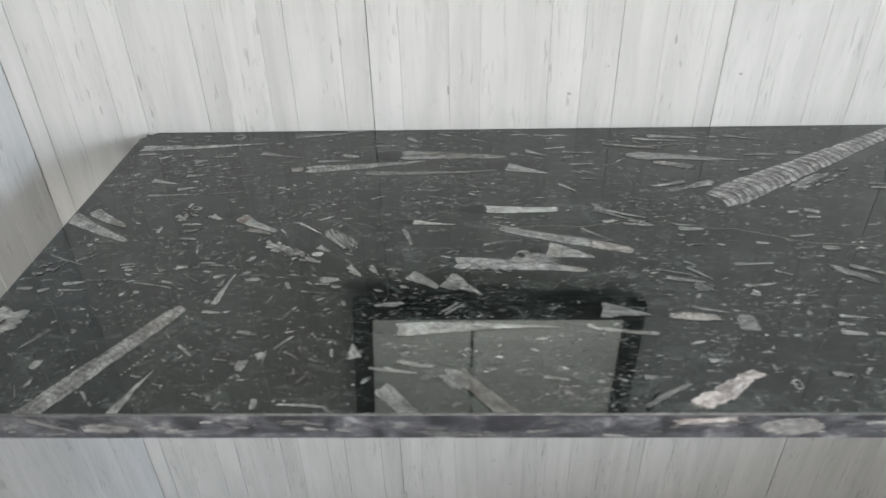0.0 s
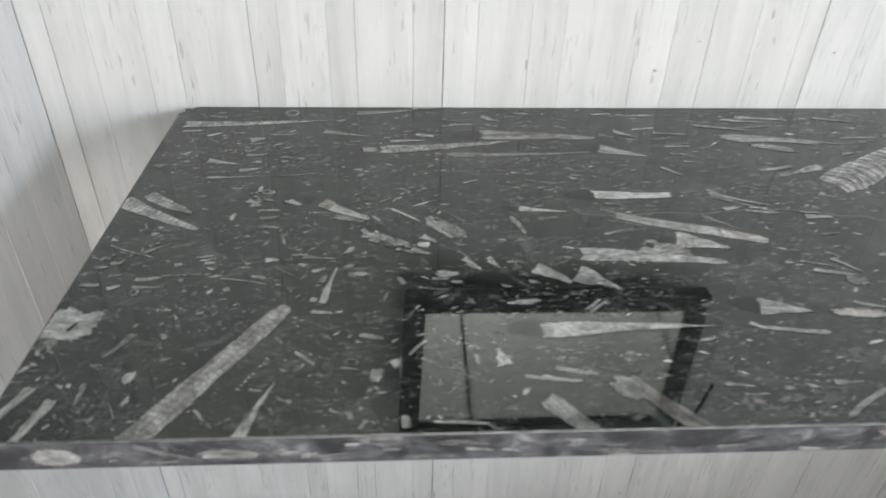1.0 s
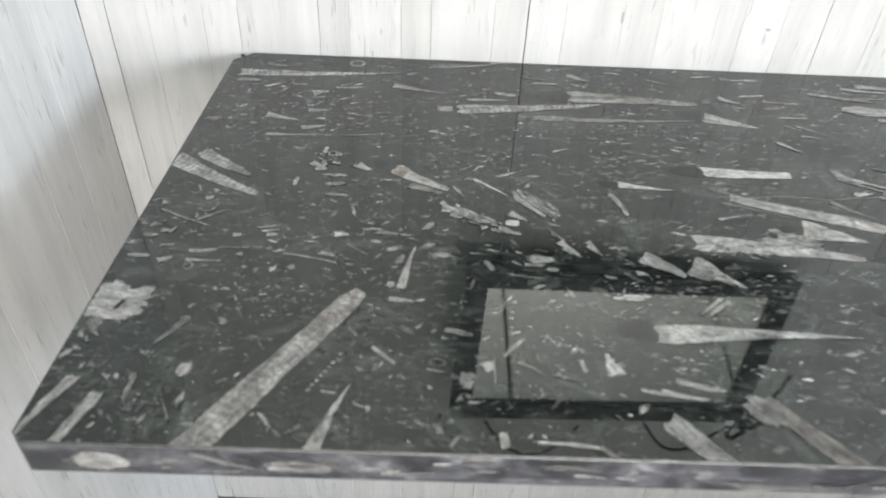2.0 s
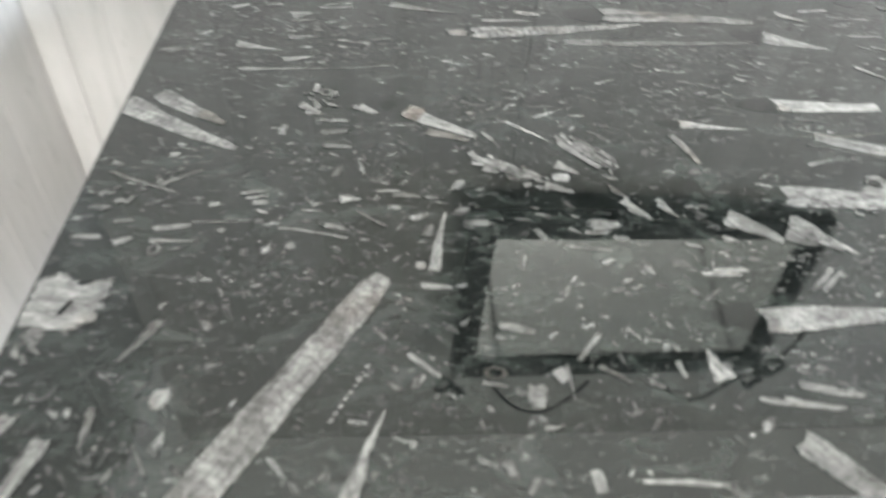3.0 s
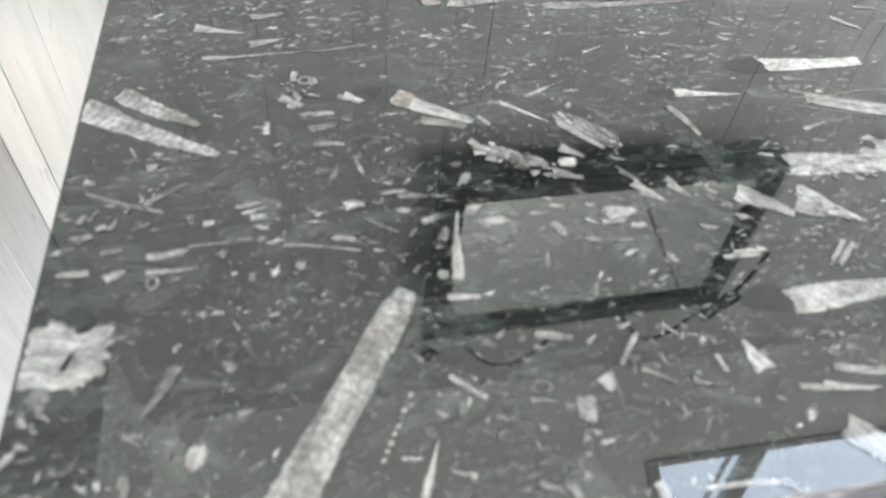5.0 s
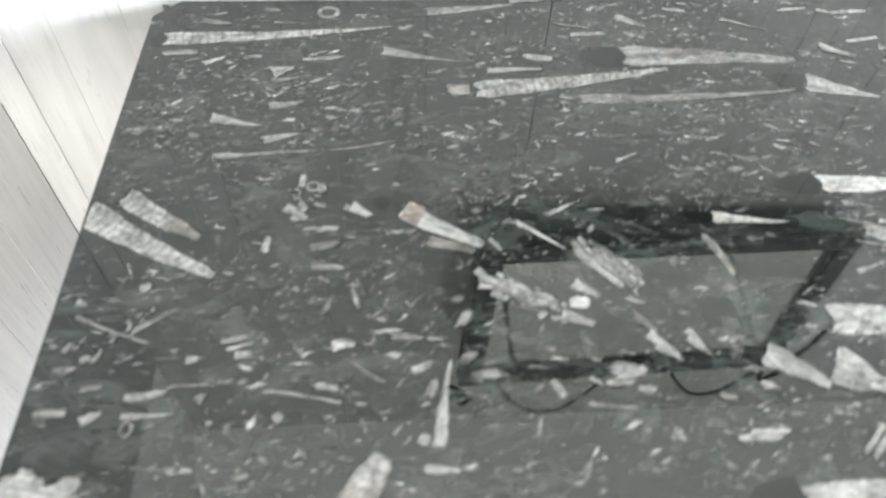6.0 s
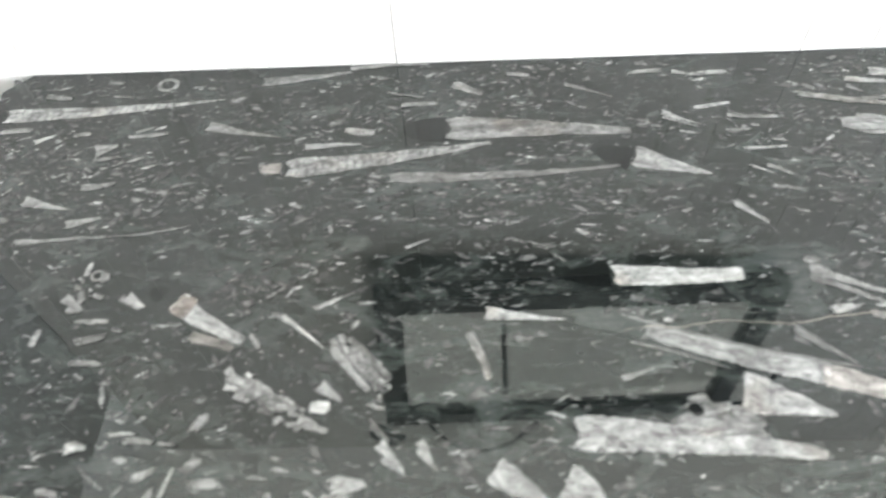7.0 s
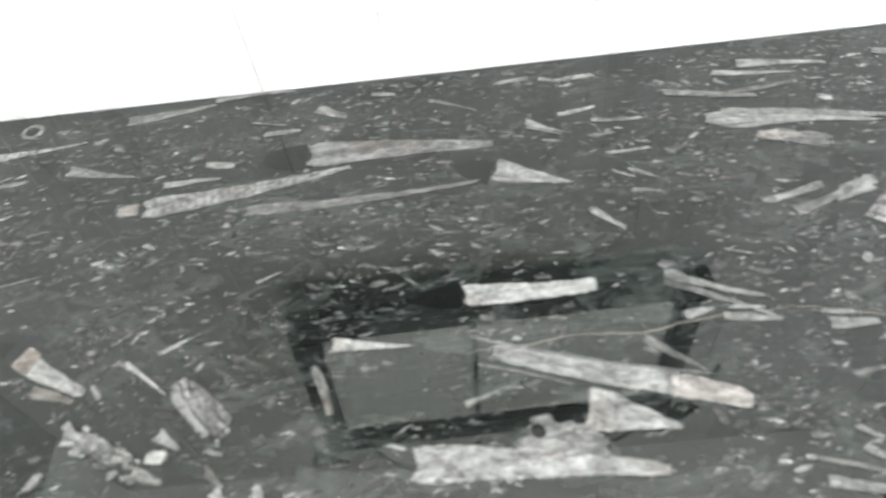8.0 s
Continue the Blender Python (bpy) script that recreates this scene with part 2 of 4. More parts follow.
BLACK.node_tree.nodes["Principled BSDF"].inputs["Specular IOR Level"].default_value = 0.2
CORD = plain("black cord", (0.008, 0.008, 0.008), 0.7)
FLOORING = plain("grey-brown needle felt", (0.125, 0.117, 0.115), 0.9, vary=0.55, scale=260.0)
GREYFRAME = plain("grey window frame paint", (0.50, 0.51, 0.52), 0.5, vary=0.08)


# ---- mesh helpers ----
def mesh_of(bm, name, mat):
    bmesh.ops.recalc_face_normals(bm, faces=bm.faces[:])
    me = bpy.data.meshes.new(name)
    bm.to_mesh(me)
    bm.free()
    me.materials.append(mat)
    return me


def part(name, bm, mat, parent=None, label=""):
    ob = new(name, mesh_of(bm, name, mat))
    ob.parent = parent
    return tagged(ob, label) if label else ob


def add_box(bm, x0, x1, y0, y1, z0, z1, bevel=0.0, segments=1):
    verts = bmesh.ops.create_cube(bm, size=1.0)["verts"]
    for v in verts:
        v.co = Vector(((x0 + x1) / 2 + v.co.x * (x1 - x0), (y0 + y1) / 2 + v.co.y * (y1 - y0), (z0 + z1) / 2 + v.co.z * (z1 - z0)))
    if bevel:
        edges = list({e for v in verts for e in v.link_edges})
        bmesh.ops.bevel(bm, geom=edges, offset=bevel, segments=segments, affect="EDGES")


def boxed(*args):
    bm = bmesh.new()
    add_box(bm, *args)
    return bm


# ---- room ----
tagged(part("floor", boxed(LEFT - 0.1, RIGHT + 0.1, FRONT - 0.1, BACK + 0.1, FLOOR - 0.1, FLOOR), FLOORING), "grey-brown speckled felt floor under the table", "floor", kind="structure")
tagged(new("ground", mesh_of(boxed(-60, 60, -60, 60, FLOOR - 0.5, FLOOR - 0.3), "ground", FLOORING)), "plain ground outside the building", "ground", kind="structure")


def wall_with_opening(name, a, c, hole, place, label):
    """A wall from a to c with one rectangular opening (from, to, z from, z to); place turns a stretch of it into a box."""
    h0, h1, z0, z1 = hole
    bm = bmesh.new()
    for r in ((a, h0, FLOOR, CEILING), (h1, c, FLOOR, CEILING), (h0, h1, FLOOR, z0), (h0, h1, z1, CEILING)):
        add_box(bm, *place(r[0], r[1]), r[2], r[3])
    return tagged(part(name, bm, WOOD), label, "wall", kind="structure")


wall_back = tagged(part("wall_back", boxed(LEFT - 0.012, RIGHT, BACK + 0.0115, BACK + 0.13, FLOOR, EAVES), WOOD), "back wall clad in whitewashed upright boards", "wall", kind="structure")
wall_left = tagged(part("wall_left", boxed(LEFT - 0.13, LEFT - 0.0115, FRONT, BACK + 0.13, FLOOR, CEILING), WOOD), "side wall clad in whitewashed upright boards", "wall", kind="structure")
wall_with_opening("wall_right", FRONT, BACK + 0.13, (-1.43, -0.38, 0.50, 2.165), lambda a, c: (RIGHT, RIGHT + 0.12, a, c), "whitewashed side wall with a high window opening")
# unseen wall; its opening is added to let the fill lamp in
wall_with_opening("wall_front", LEFT - 0.13, RIGHT + 0.12, (0.58, 1.82, 0.5, 1.66), lambda a, c: (a, c, FRONT - 0.12, FRONT), "unseen whitewashed front wall with an opening added for the fill lamp")

# roof slope: a plain lining pierced by the roof window; flat boarded ceiling beyond it
HX0, HX1, HV0, HV1 = 0.79, 1.55, 0.20, 0.57
SLOPE_LEN = (CEILING - EAVES) / math.sin(radians(30))
bm = bmesh.new()
for r in ((LEFT - 0.16, HX0, -0.12, SLOPE_LEN), (HX1, RIGHT + 0.12, -0.12, SLOPE_LEN), (HX0, HX1, -0.12, HV0), (HX0, HX1, HV1, SLOPE_LEN)):
    add_box(bm, *r, -0.16, 0)
bmesh.ops.transform(bm, matrix=SLOPE, verts=bm.verts[:])
y_flat = -(CEILING - EAVES) / math.tan(radians(30))
# flat panels; their joints run a little askew
seams = ((LEFT - 0.16, LEFT - 0.16), (-0.165, -0.05), (0.573, 0.965), (1.272, 2.08), (RIGHT + 0.12, RIGHT + 0.13))
for (a0, a1), (c0, c1) in zip(seams, seams[1:]):
    lo = [bm.verts.new((px, py, CEILING)) for px, py in ((a0 + 0.007, y_flat), (c0 - 0.007, y_flat), (c1 - 0.007, FRONT - 0.12), (a1 + 0.007, FRONT - 0.12))]
    hi = [bm.verts.new((v.co.x, v.co.y, CEILING + 0.05)) for v in lo]
    bm.faces.new(lo)
    bm.faces.new(hi)
    for k in range(4):
        bm.faces.new((lo[k], lo[(k + 1) % 4], hi[(k + 1) % 4], hi[k]))
panels = len(bm.faces)
# dark backing added behind the panels; its colour gives the joints their shade
add_box(bm, LEFT - 0.16, RIGHT + 0.13, FRONT - 0.12, y_flat + 0.05, CEILING + 0.010, CEILING + 0.045)
bm.faces.ensure_lookup_table()
for face in bm.faces[panels:]:
    face.material_index = 1
lining = part("ceiling", bm, PAINT)
lining.data.materials.append(JOINT_SHADE)
tagged(lining, "white boarded sloping ceiling with a roof window", "ceiling", kind="structure")

roof_window = tagged(new("window_1"), "grey-framed roof window with bright sky behind", "window", kind="structure")
roof_window.matrix_world = SLOPE
bm = bmesh.new()
for r in ((HX0, HX1, HV0, HV0 + 0.016), (HX0, HX1, HV1 - 0.03, HV1), (HX0, HX0 + 0.03, HV0 + 0.016, HV1 - 0.03), (HX1 - 0.03, HX1, HV0 + 0.016, HV1 - 0.03)):
    add_box(bm, *r, -0.06, 0.006, 0.003)
part("window_frame", bm, GREYFRAME, roof_window)


def slanting_bar(name, x0, width, z0, z1):
    """A bar that leans across the panes from the foot of the window."""
    bm = boxed(x0, x0 + width, HV0 + 0.016, HV0 + 0.27, z0, z1)
    for v in bm.verts:
        v.co.x -= 0.9 * (v.co.y - HV0)
    part(name, bm, GREYFRAME, roof_window)


slanting_bar("mullion", 1.040, 0.045, -0.025, 0.004)
slanting_bar("glazing_bar", 1.003, 0.006, -0.02, -0.006)

# ---- the polished table slab ----
slab = tagged(new("table_slab"), "polished black fossil limestone tabletop against boarded walls", "tabletop")
SLAB_X1 = 2.0


def slab_mesh():
    """Slab outline with a clipped back corner and a small arris round the top."""
    outline = [(0.006, -0.022), (0.028, BACK), (SLAB_X1, BACK), (SLAB_X1, -DEPTH), (0.000, -DEPTH), (-0.008, -DEPTH + 0.009)]
    n = len(outline)
    bm = bmesh.new()
    cx, cy = 0.9, -0.3
    rings = []
    for z, inset in ((TOP - THICK, 0.002), (TOP - THICK + 0.002, 0.0), (TOP - 0.0014, 0.0), (TOP, 0.0014)):
        rings.append([bm.verts.new((px + (inset if px < cx else -inset), py + (inset if py < cy else -inset), z)) for px, py in outline])
    for lo, hi in zip(rings, rings[1:]):
        for i in range(n):
            bm.faces.new((lo[i], lo[(i + 1) % n], hi[(i + 1) % n], hi[i]))
    bm.faces.new(rings[0][::-1])
    top = bm.faces.new(rings[-1])
    me = mesh_of(bm, "stone", LIMESTONE)
    me.materials.append(EDGE)
    me.materials.append(ARRIS_GLINT)
    for p in me.polygons:
        p.material_index = 0 if p.normal.z > 0.9 else 2 if p.normal.z > 0.2 else 1
    return me


stone = new("stone", slab_mesh())
stone.parent = slab

RISE = 0.00025                                # how far the harder shells stand proud of the polish
made_fossils = []
SAW_CUTS = (((0, -DEPTH + 0.0015, TOP), (0, -1, 0)), ((0, BACK - 0.0015, TOP), (0, 1, 0)), ((-0.0052, -0.590, TOP), (-1, 0.0246, 0)), ((0.017, -0.011, TOP), (-0.707, 0.707, 0)))


def outline_of(kind, length, w0, w1, r):
    """Half outline stations (u along the axis, half width, sideways shift) of a shell section."""
    n = 14 if length > 0.04 else 8
    out = []
    bend = {"bent": 0.045, "tube": 0.02, "cone": 0.015, "ribbed": 0.0}.get(kind, 0.03) * length * (1 if kind == "bent" else r.choice((-1, 1)))
    wob = {"blob": 0.34, "oval": 0.04, "ring": 0.05, "cone": 0.035, "ribbed": 0.012}.get(kind, 0.06)
    for i in range(n + 1):
        u = i / n
        w = w0 + (w1 - w0) * u
        if kind in ("oval", "ring"):
            w = (w0 + w1) / 2 * 2 * math.sqrt(max(0.0, u * (1 - u)))
        elif kind == "blob":
            w *= min(1.0, 0.35 + 2.6 * math.sqrt(max(0.0, u * (1 - u))) * 0.75)
        elif kind == "cone":
            w *= min(1.0, 0.80 + 2.5 * u)
        elif kind in ("tube", "bent", "ribbed"):
            end = min(u, 1 - u) * length
            w *= min(1.0, (0.72 if kind == "ribbed" else 0.86) + (0.28 if kind == "ribbed" else 0.14) * end / (0.16 * max(w0, 0.004)))
        out.append(((u - 0.5) * length, max(w / 2, 0.0004), bend * (4 * u * (1 - u) - 0.5), wob))
    return out


def lump_mesh(kind, length, w0, w1, seed):
    """A rounded or ragged shell lump; a ring is left open in the middle."""
    r = random.Random(seed)
    big = max(length, w0, w1)
    n = 14 if big < 0.015 else 28 if big < 0.03 else 64
    rough = 0.0 if kind in ("oval", "ring") else 0.42
    bm = bmesh.new()
    core = bm.verts.layers.float.new("core")
    lo, hi, mid = [], [], []
    for i in range(n):
        a = 2 * math.pi * i / n
        c, s = math.cos(a), math.sin(a)
        w = w0 + (w1 - w0) * (0.5 + 0.5 * c)
        k = 1 + rough * (noise.noise((c * 1.2 + seed, s * 1.2, 0.5)) * 0.75 + noise.noise((c * 4 + seed, s * 4, 7.5)) * 0.55 + noise.noise((c * 9 + seed, s * 9, 3.5)) * 0.25) + 0.03 * r.uniform(-1, 1)
        k *= 0.94 + 0.12 * (2 * c * s) ** 2 if rough else 1
        p = (c * length / 2 * k, s * w / 2 * k)
        lo.append(bm.verts.new((*p, 0)))
        hi.append(bm.verts.new((*p, RISE)))
        if kind == "ring":
            mid.append(bm.verts.new((p[0] * 0.6, p[1] * 0.6, RISE)))
            mid[-1][core] = hi[-1][core] = 0.4
    for i in range(n):
        j = (i + 1) % n
        bm.faces.new((lo[i], lo[j], hi[j], hi[i]))
        if kind == "ring":
            bm.faces.new((hi[i], hi[j], mid[j], mid[i]))
    if kind != "ring":
        # a ragged rim, a couple of millimetres wide, round a solid middle
        k = max(0.3, min(0.70, 1 - 0.0085 / max(0.001, min(length, (w0 + w1) / 2))))
        full = min(0.64, 0.42 + min(length, w0) / 0.060)
        inner = [bm.verts.new((v.co.x * k, v.co.y * k, RISE)) for v in hi]
        hub = bm.verts.new((0, 0, RISE))
        for v in inner + [hub]:
            v[core] = full
        for i in range(n):
            j = (i + 1) % n
            bm.faces.new((hi[i], hi[j], inner[j], inner[i]))
            bm.faces.new((inner[i], inner[j], hub))
    return bm


def section_mesh(kind, length, w0, w1, seed):
    r = random.Random(seed)
    if kind in ("blob", "oval", "ring"):
        return lump_mesh(kind, length, w0, w1, seed)
    st = outline_of(kind, length, w0, w1, r)
    bm = bmesh.new()
    core = bm.verts.layers.float.new("core")
    dent = min({"cone": 0.55, "ribbed": 0.45, "tube": 0.15}.get(kind, 0.0) * st[0][1], 0.7 * (st[1][0] - st[0][0]))
    rows = []
    for i, (u, h, s, wob) in enumerate(st):
        # the open end of a shell is a shallow hollow; only a thin rim is ragged
        k = max(0.25, 1 - 0.0029 / h)
        e0, e1 = h * (1 + r.uniform(-1, 1) * wob), h * (1 + r.uniform(-1, 1) * wob)
        d0, d1 = r.uniform(-1, 1) * wob * h * 0.5, r.uniform(-1, 1) * wob * h * 0.5
        back = dent if i == 0 else 0
        pts = ((u + d0, s + e0), (u + d0 + back * (1 - k * k), s + e0 * k), (u + back, s), (u + d1 + back * (1 - k * k), s - e1 * k), (u + d1, s - e1))
        row = [bm.verts.new((*p, RISE)) for p in pts]
        full = min(0.60, 0.42 + h / 0.030) if 0 < i < len(st) - 1 else 0.28
        for v in row[1:4]:
            v[core] = full
        rows.append(row)
    for a, c in zip(rows, rows[1:]):
        for q in range(4):
            bm.faces.new((a[q], c[q], c[q + 1], a[q + 1]))
    rim = [row[0] for row in rows] + rows[-1][1:4] + [row[4] for row in rows[::-1]] + rows[0][3:0:-1]
    low = [bm.verts.new((v.co.x, v.co.y, 0)) for v in rim]
    for k in range(len(rim)):
        j = (k + 1) % len(rim)
        bm.faces.new((rim[k], low[k], low[j], rim[j]))
    return bm


def fossil(kind, tone, x, y, length, angle, w0, w1):
    """One shell section in the slab's face: widths in millimetres at its open and its narrow end."""
    i = len(made_fossils)
    mat = (BANDED if x > 0.6 else RIBBED) if kind == "ribbed" else SHELL[tone]
    m = pose(x, y, TOP + 0.00002 + 0.0000012 * i, 0, 0, angle)
    bm = section_mesh(kind, length, w0 / 1000, w1 / 1000, 100 + i)
    # the saw cut through the shells that reach the slab's sides
    for co, out in SAW_CUTS:
        local = m.inverted() @ Vector(co)
        normal = m.to_3x3().inverted() @ Vector(out)
        if any((v.co - local).dot(normal) > 0 for v in bm.verts):
            bmesh.ops.bisect_plane(bm, geom=bm.verts[:] + bm.edges[:] + bm.faces[:], dist=1e-6, plane_co=local, plane_no=normal, clear_outer=True)
    ob = part("fossil", bm, mat, slab)
    ob.matrix_local = m
    if kind == "ribbed":
        tagged(ob, "large ribbed pale shell section")
    made_fossils.append((x, y, length, angle, max(w0, w1) / 1000))
    return ob


fossil("cone", "barred", 0.121, -0.052, 0.201, 4, 21.6, 3.1)
fossil("ring", "grey", 0.164, -0.021, 0.021, -3, 18.8, 18.7)
fossil("cone", "grey", 0.064, -0.034, 0.029, -12, 10.1, 5.7)
fossil("tube", "grey", 0.127, -0.036, 0.023, -7, 4.8, 1.9)
fossil("cone", "grey", 0.294, -0.017, 0.084, 7, 14.3, 4.0)
fossil("tube", "pale", 0.370, -0.004, 0.074, 2, 8.0, 3.0)
fossil("tube", "grey", 0.039, -0.077, 0.030, 4, 8.2, 6.2)
fossil("cone", "pale", 0.069, -0.088, 0.020, 27, 8.0, 2.2)
fossil("tube", "pale", 0.161, -0.087, 0.036, 5, 6.1, 5.1)
fossil("tube", "pale", 0.158, -0.080, 0.018, 22, 4.5, 2.2)
fossil("cone", "pale", 0.128, -0.102, 0.021, 19, 20.0, 3.2)
fossil("cone", "grey", 0.131, -0.114, 0.025, 11, 7.5, 2.2)
fossil("cone", "grey", 0.101, -0.084, 0.016, 11, 7.4, 5.3)
fossil("cone", "grey", 0.245, -0.086, 0.070, -14, 14.1, 1.0)
fossil("tube", "pale", 0.348, -0.090, 0.026, -13, 7.8, 10.0)
fossil("cone", "pale", 0.326, -0.106, 0.051, 1, 10.0, 3.0)
fossil("tube", "pale", 0.399, -0.058, 0.033, 3, 7.0, 6.0)
fossil("cone", "barred", 0.374, -0.121, 0.176, 8, 25.6, 5.9)
fossil("blob", "tan", 0.275, -0.131, 0.024, 5, 10.1, 20.3)
fossil("cone", "grey", 0.500, -0.093, 0.159, -3, 31.9, 9.0)
fossil("tube", "grey", 0.471, -0.143, 0.189, 2, 14.0, 4.0)
fossil("cone", "pale", 0.607, -0.139, 0.065, -20, 28.1, 2.2)
fossil("cone", "grey", 0.133, -0.145, 0.030, 9, 10.5, 5.3)
fossil("cone", "pale", 0.096, -0.165, 0.045, -14, 13.8, 1.0)
fossil("cone", "pale", 0.132, -0.183, 0.030, 14, 10.7, 3.2)
fossil("tube", "pale", 0.109, -0.201, 0.054, 3, 6.1, 4.1)
fossil("tube", "grey", 0.195, -0.195, 0.055, 10, 3.3, 1.2)
fossil("tube", "grey", 0.151, -0.199, 0.030, 2, 3.0, 2.0)
fossil("blob", "pale", 0.303, -0.172, 0.014, -36, 6.8, 3.8)
fossil("blob", "grey", 0.333, -0.197, 0.012, -70, 4.4, 3.5)
fossil("cone", "pale", 0.401, -0.213, 0.021, 23, 4.5, 1.8)
fossil("tube", "pale", 0.442, -0.039, 0.031, -27, 13.0, 7.2)
fossil("tube", "pale", 0.488, -0.022, 0.022, -13, 7.0, 6.1)
fossil("cone", "grey", 0.549, -0.046, 0.045, -25, 6.3, 1.3)
fossil("tube", "pale", 0.603, -0.023, 0.032, 7, 4.8, 6.8)
fossil("tube", "pale", 0.657, -0.028, 0.038, 5, 6.9, 5.9)
fossil("tube", "pale", 0.633, -0.026, 0.013, -18, 7.3, 4.1)
fossil("tube", "pale", 0.653, -0.070, 0.033, 9, 6.8, 4.0)
fossil("cone", "pale", 0.623, -0.085, 0.035, -29, 9.8, 1.8)
fossil("tube", "grey", 0.684, -0.085, 0.043, -5, 7.2, 4.1)
fossil("tube", "grey", 0.686, -0.122, 0.035, 3, 4.9, 3.9)
fossil("cone", "grey", 0.677, -0.146, 0.020, -30, 4.5, 1.4)
fossil("cone", "pale", 0.690, -0.146, 0.022, -32, 7.2, 3.6)
fossil("tube", "grey", 0.691, -0.166, 0.023, -10, 6.3, 4.1)
fossil("cone", "pale", 0.658, -0.190, 0.030, -49, 6.3, 2.1)
fossil("oval", "grey", 0.689, -0.237, 0.014, -34, 10.8, 9.4)
fossil("cone", "bright", 0.256, -0.281, 0.057, -31, 18.0, 8.4)
fossil("tube", "tan", 0.230, -0.263, 0.011, -34, 19.1, 18.3)
fossil("tube", "faint", 0.258, -0.295, 0.035, -18, 10.8, 7.0)
fossil("tube", "grey", 0.289, -0.295, 0.014, -54, 5.0, 5.0)
fossil("cone", "pale", 0.191, -0.261, 0.021, -29, 8.4, 3.1)
fossil("blob", "pale", 0.150, -0.265, 0.011, 5, 9.2, 8.2)
fossil("tube", "pale", 0.168, -0.276, 0.023, 0, 4.0, 3.0)
fossil("blob", "grey", 0.168, -0.291, 0.023, 7, 6.3, 4.2)
fossil("blob", "pale", 0.173, -0.310, 0.024, -5, 6.9, 3.9)
fossil("bent", "pale", 0.130, -0.289, 0.014, 82, 6.4, 6.4)
fossil("ring", "grey", 0.160, -0.236, 0.011, -5, 10.6, 10.7)
fossil("cone", "bright", 0.322, -0.288, 0.044, -39, 6.5, 0.0)
fossil("blob", "grey", 0.302, -0.274, 0.014, -34, 6.9, 5.3)
fossil("cone", "pale", 0.342, -0.263, 0.032, 26, 6.7, 0.9)
fossil("oval", "bright", 0.340, -0.345, 0.017, 0, 12.0, 12.0)
fossil("cone", "pale", 0.336, -0.358, 0.024, -22, 11.3, 5.4)
fossil("cone", "pale", 0.346, -0.335, 0.021, -37, 11.6, 3.8)
fossil("cone", "pale", 0.391, -0.385, 0.021, -41, 10.6, 1.4)
fossil("cone", "grey", 0.412, -0.381, 0.020, -53, 9.2, 1.4)
fossil("tube", "grey", 0.381, -0.364, 0.017, -40, 5.0, 2.8)
fossil("blob", "grey", 0.379, -0.346, 0.016, -18, 5.4, 3.2)
fossil("blob", "pale", 0.233, -0.389, 0.017, 21, 8.0, 4.8)
fossil("cone", "pale", 0.216, -0.379, 0.010, 0, 5.0, 3.0)
fossil("blob", "grey", 0.273, -0.395, 0.023, 0, 8.0, 7.0)
fossil("blob", "pale", 0.364, -0.395, 0.022, -5, 10.0, 5.0)
fossil("tube", "pale", 0.306, -0.392, 0.013, -9, 4.0, 2.0)
fossil("tube", "grey", 0.320, -0.387, 0.011, -10, 3.0, 2.0)
fossil("blob", "grey", 0.214, -0.362, 0.021, 0, 5.0, 2.0)
fossil("blob", "grey", 0.244, -0.369, 0.017, -7, 4.8, 2.0)
fossil("blob", "grey", 0.263, -0.354, 0.019, 51, 9.2, 7.0)
fossil("tube", "grey", 0.183, -0.371, 0.018, 16, 3.4, 1.0)
fossil("cone", "bright", 0.590, -0.247, 0.096, -1, 21.0, 12.0)
fossil("cone", "bright", 0.478, -0.279, 0.058, -7, 13.1, 1.0)
fossil("cone", "grey", 0.567, -0.268, 0.030, -15, 7.3, 1.2)
fossil("cone", "pale", 0.550, -0.325, 0.024, 19, 6.0, 1.9)
fossil("tube", "pale", 0.617, -0.310, 0.120, -17, 14.8, 19.8)
fossil("tube", "tan", 0.693, -0.335, 0.050, -19, 18.0, 14.9)
fossil("tube", "grey", 0.623, -0.303, 0.161, -16, 3.2, 2.2)
fossil("tube", "grey", 0.580, -0.311, 0.064, -19, 2.2, 2.2)
fossil("cone", "grey", 0.677, -0.306, 0.046, -39, 10.0, 2.2)
fossil("cone", "pale", 0.642, -0.347, 0.059, -17, 35.3, 4.4)
fossil("cone", "pale", 0.579, -0.372, 0.156, -6, 27.3, 9.2)
fossil("blob", "pale", 0.591, -0.358, 0.064, 4, 20.8, 25.5)
fossil("blob", "grey", 0.591, -0.348, 0.035, 3, 14.9, 23.7)
fossil("tube", "barred", 0.048, -0.285, 0.114, -31.5, 25.0, 8.5)
fossil("cone", "barred", 0.045, -0.256, 0.052, -36, 19.0, 13.8)
fossil("tube", "faint", 0.073, -0.275, 0.026, -33, 14.0, 7.5)
fossil("cone", "pale", 0.148, -0.261, 0.022, -39, 9.6, 7.4)
fossil("cone", "pale", 0.195, -0.260, 0.019, -32, 11.8, 2.2)
fossil("tube", "pale", 0.171, -0.277, 0.017, -3, 5.0, 3.1)
fossil("blob", "grey", 0.172, -0.291, 0.021, 11, 8.8, 6.9)
fossil("tube", "pale", 0.172, -0.310, 0.022, -5, 8.1, 4.1)
fossil("blob", "grey", 0.166, -0.238, 0.009, 6, 12.9, 10.9)
fossil("oval", "pale", 0.054, -0.322, 0.011, 5, 10.0, 8.1)
fossil("cone", "pale", 0.016, -0.333, 0.008, -14, 6.8, 3.9)
fossil("tube", "grey", 0.039, -0.354, 0.055, -24, 4.6, 2.7)
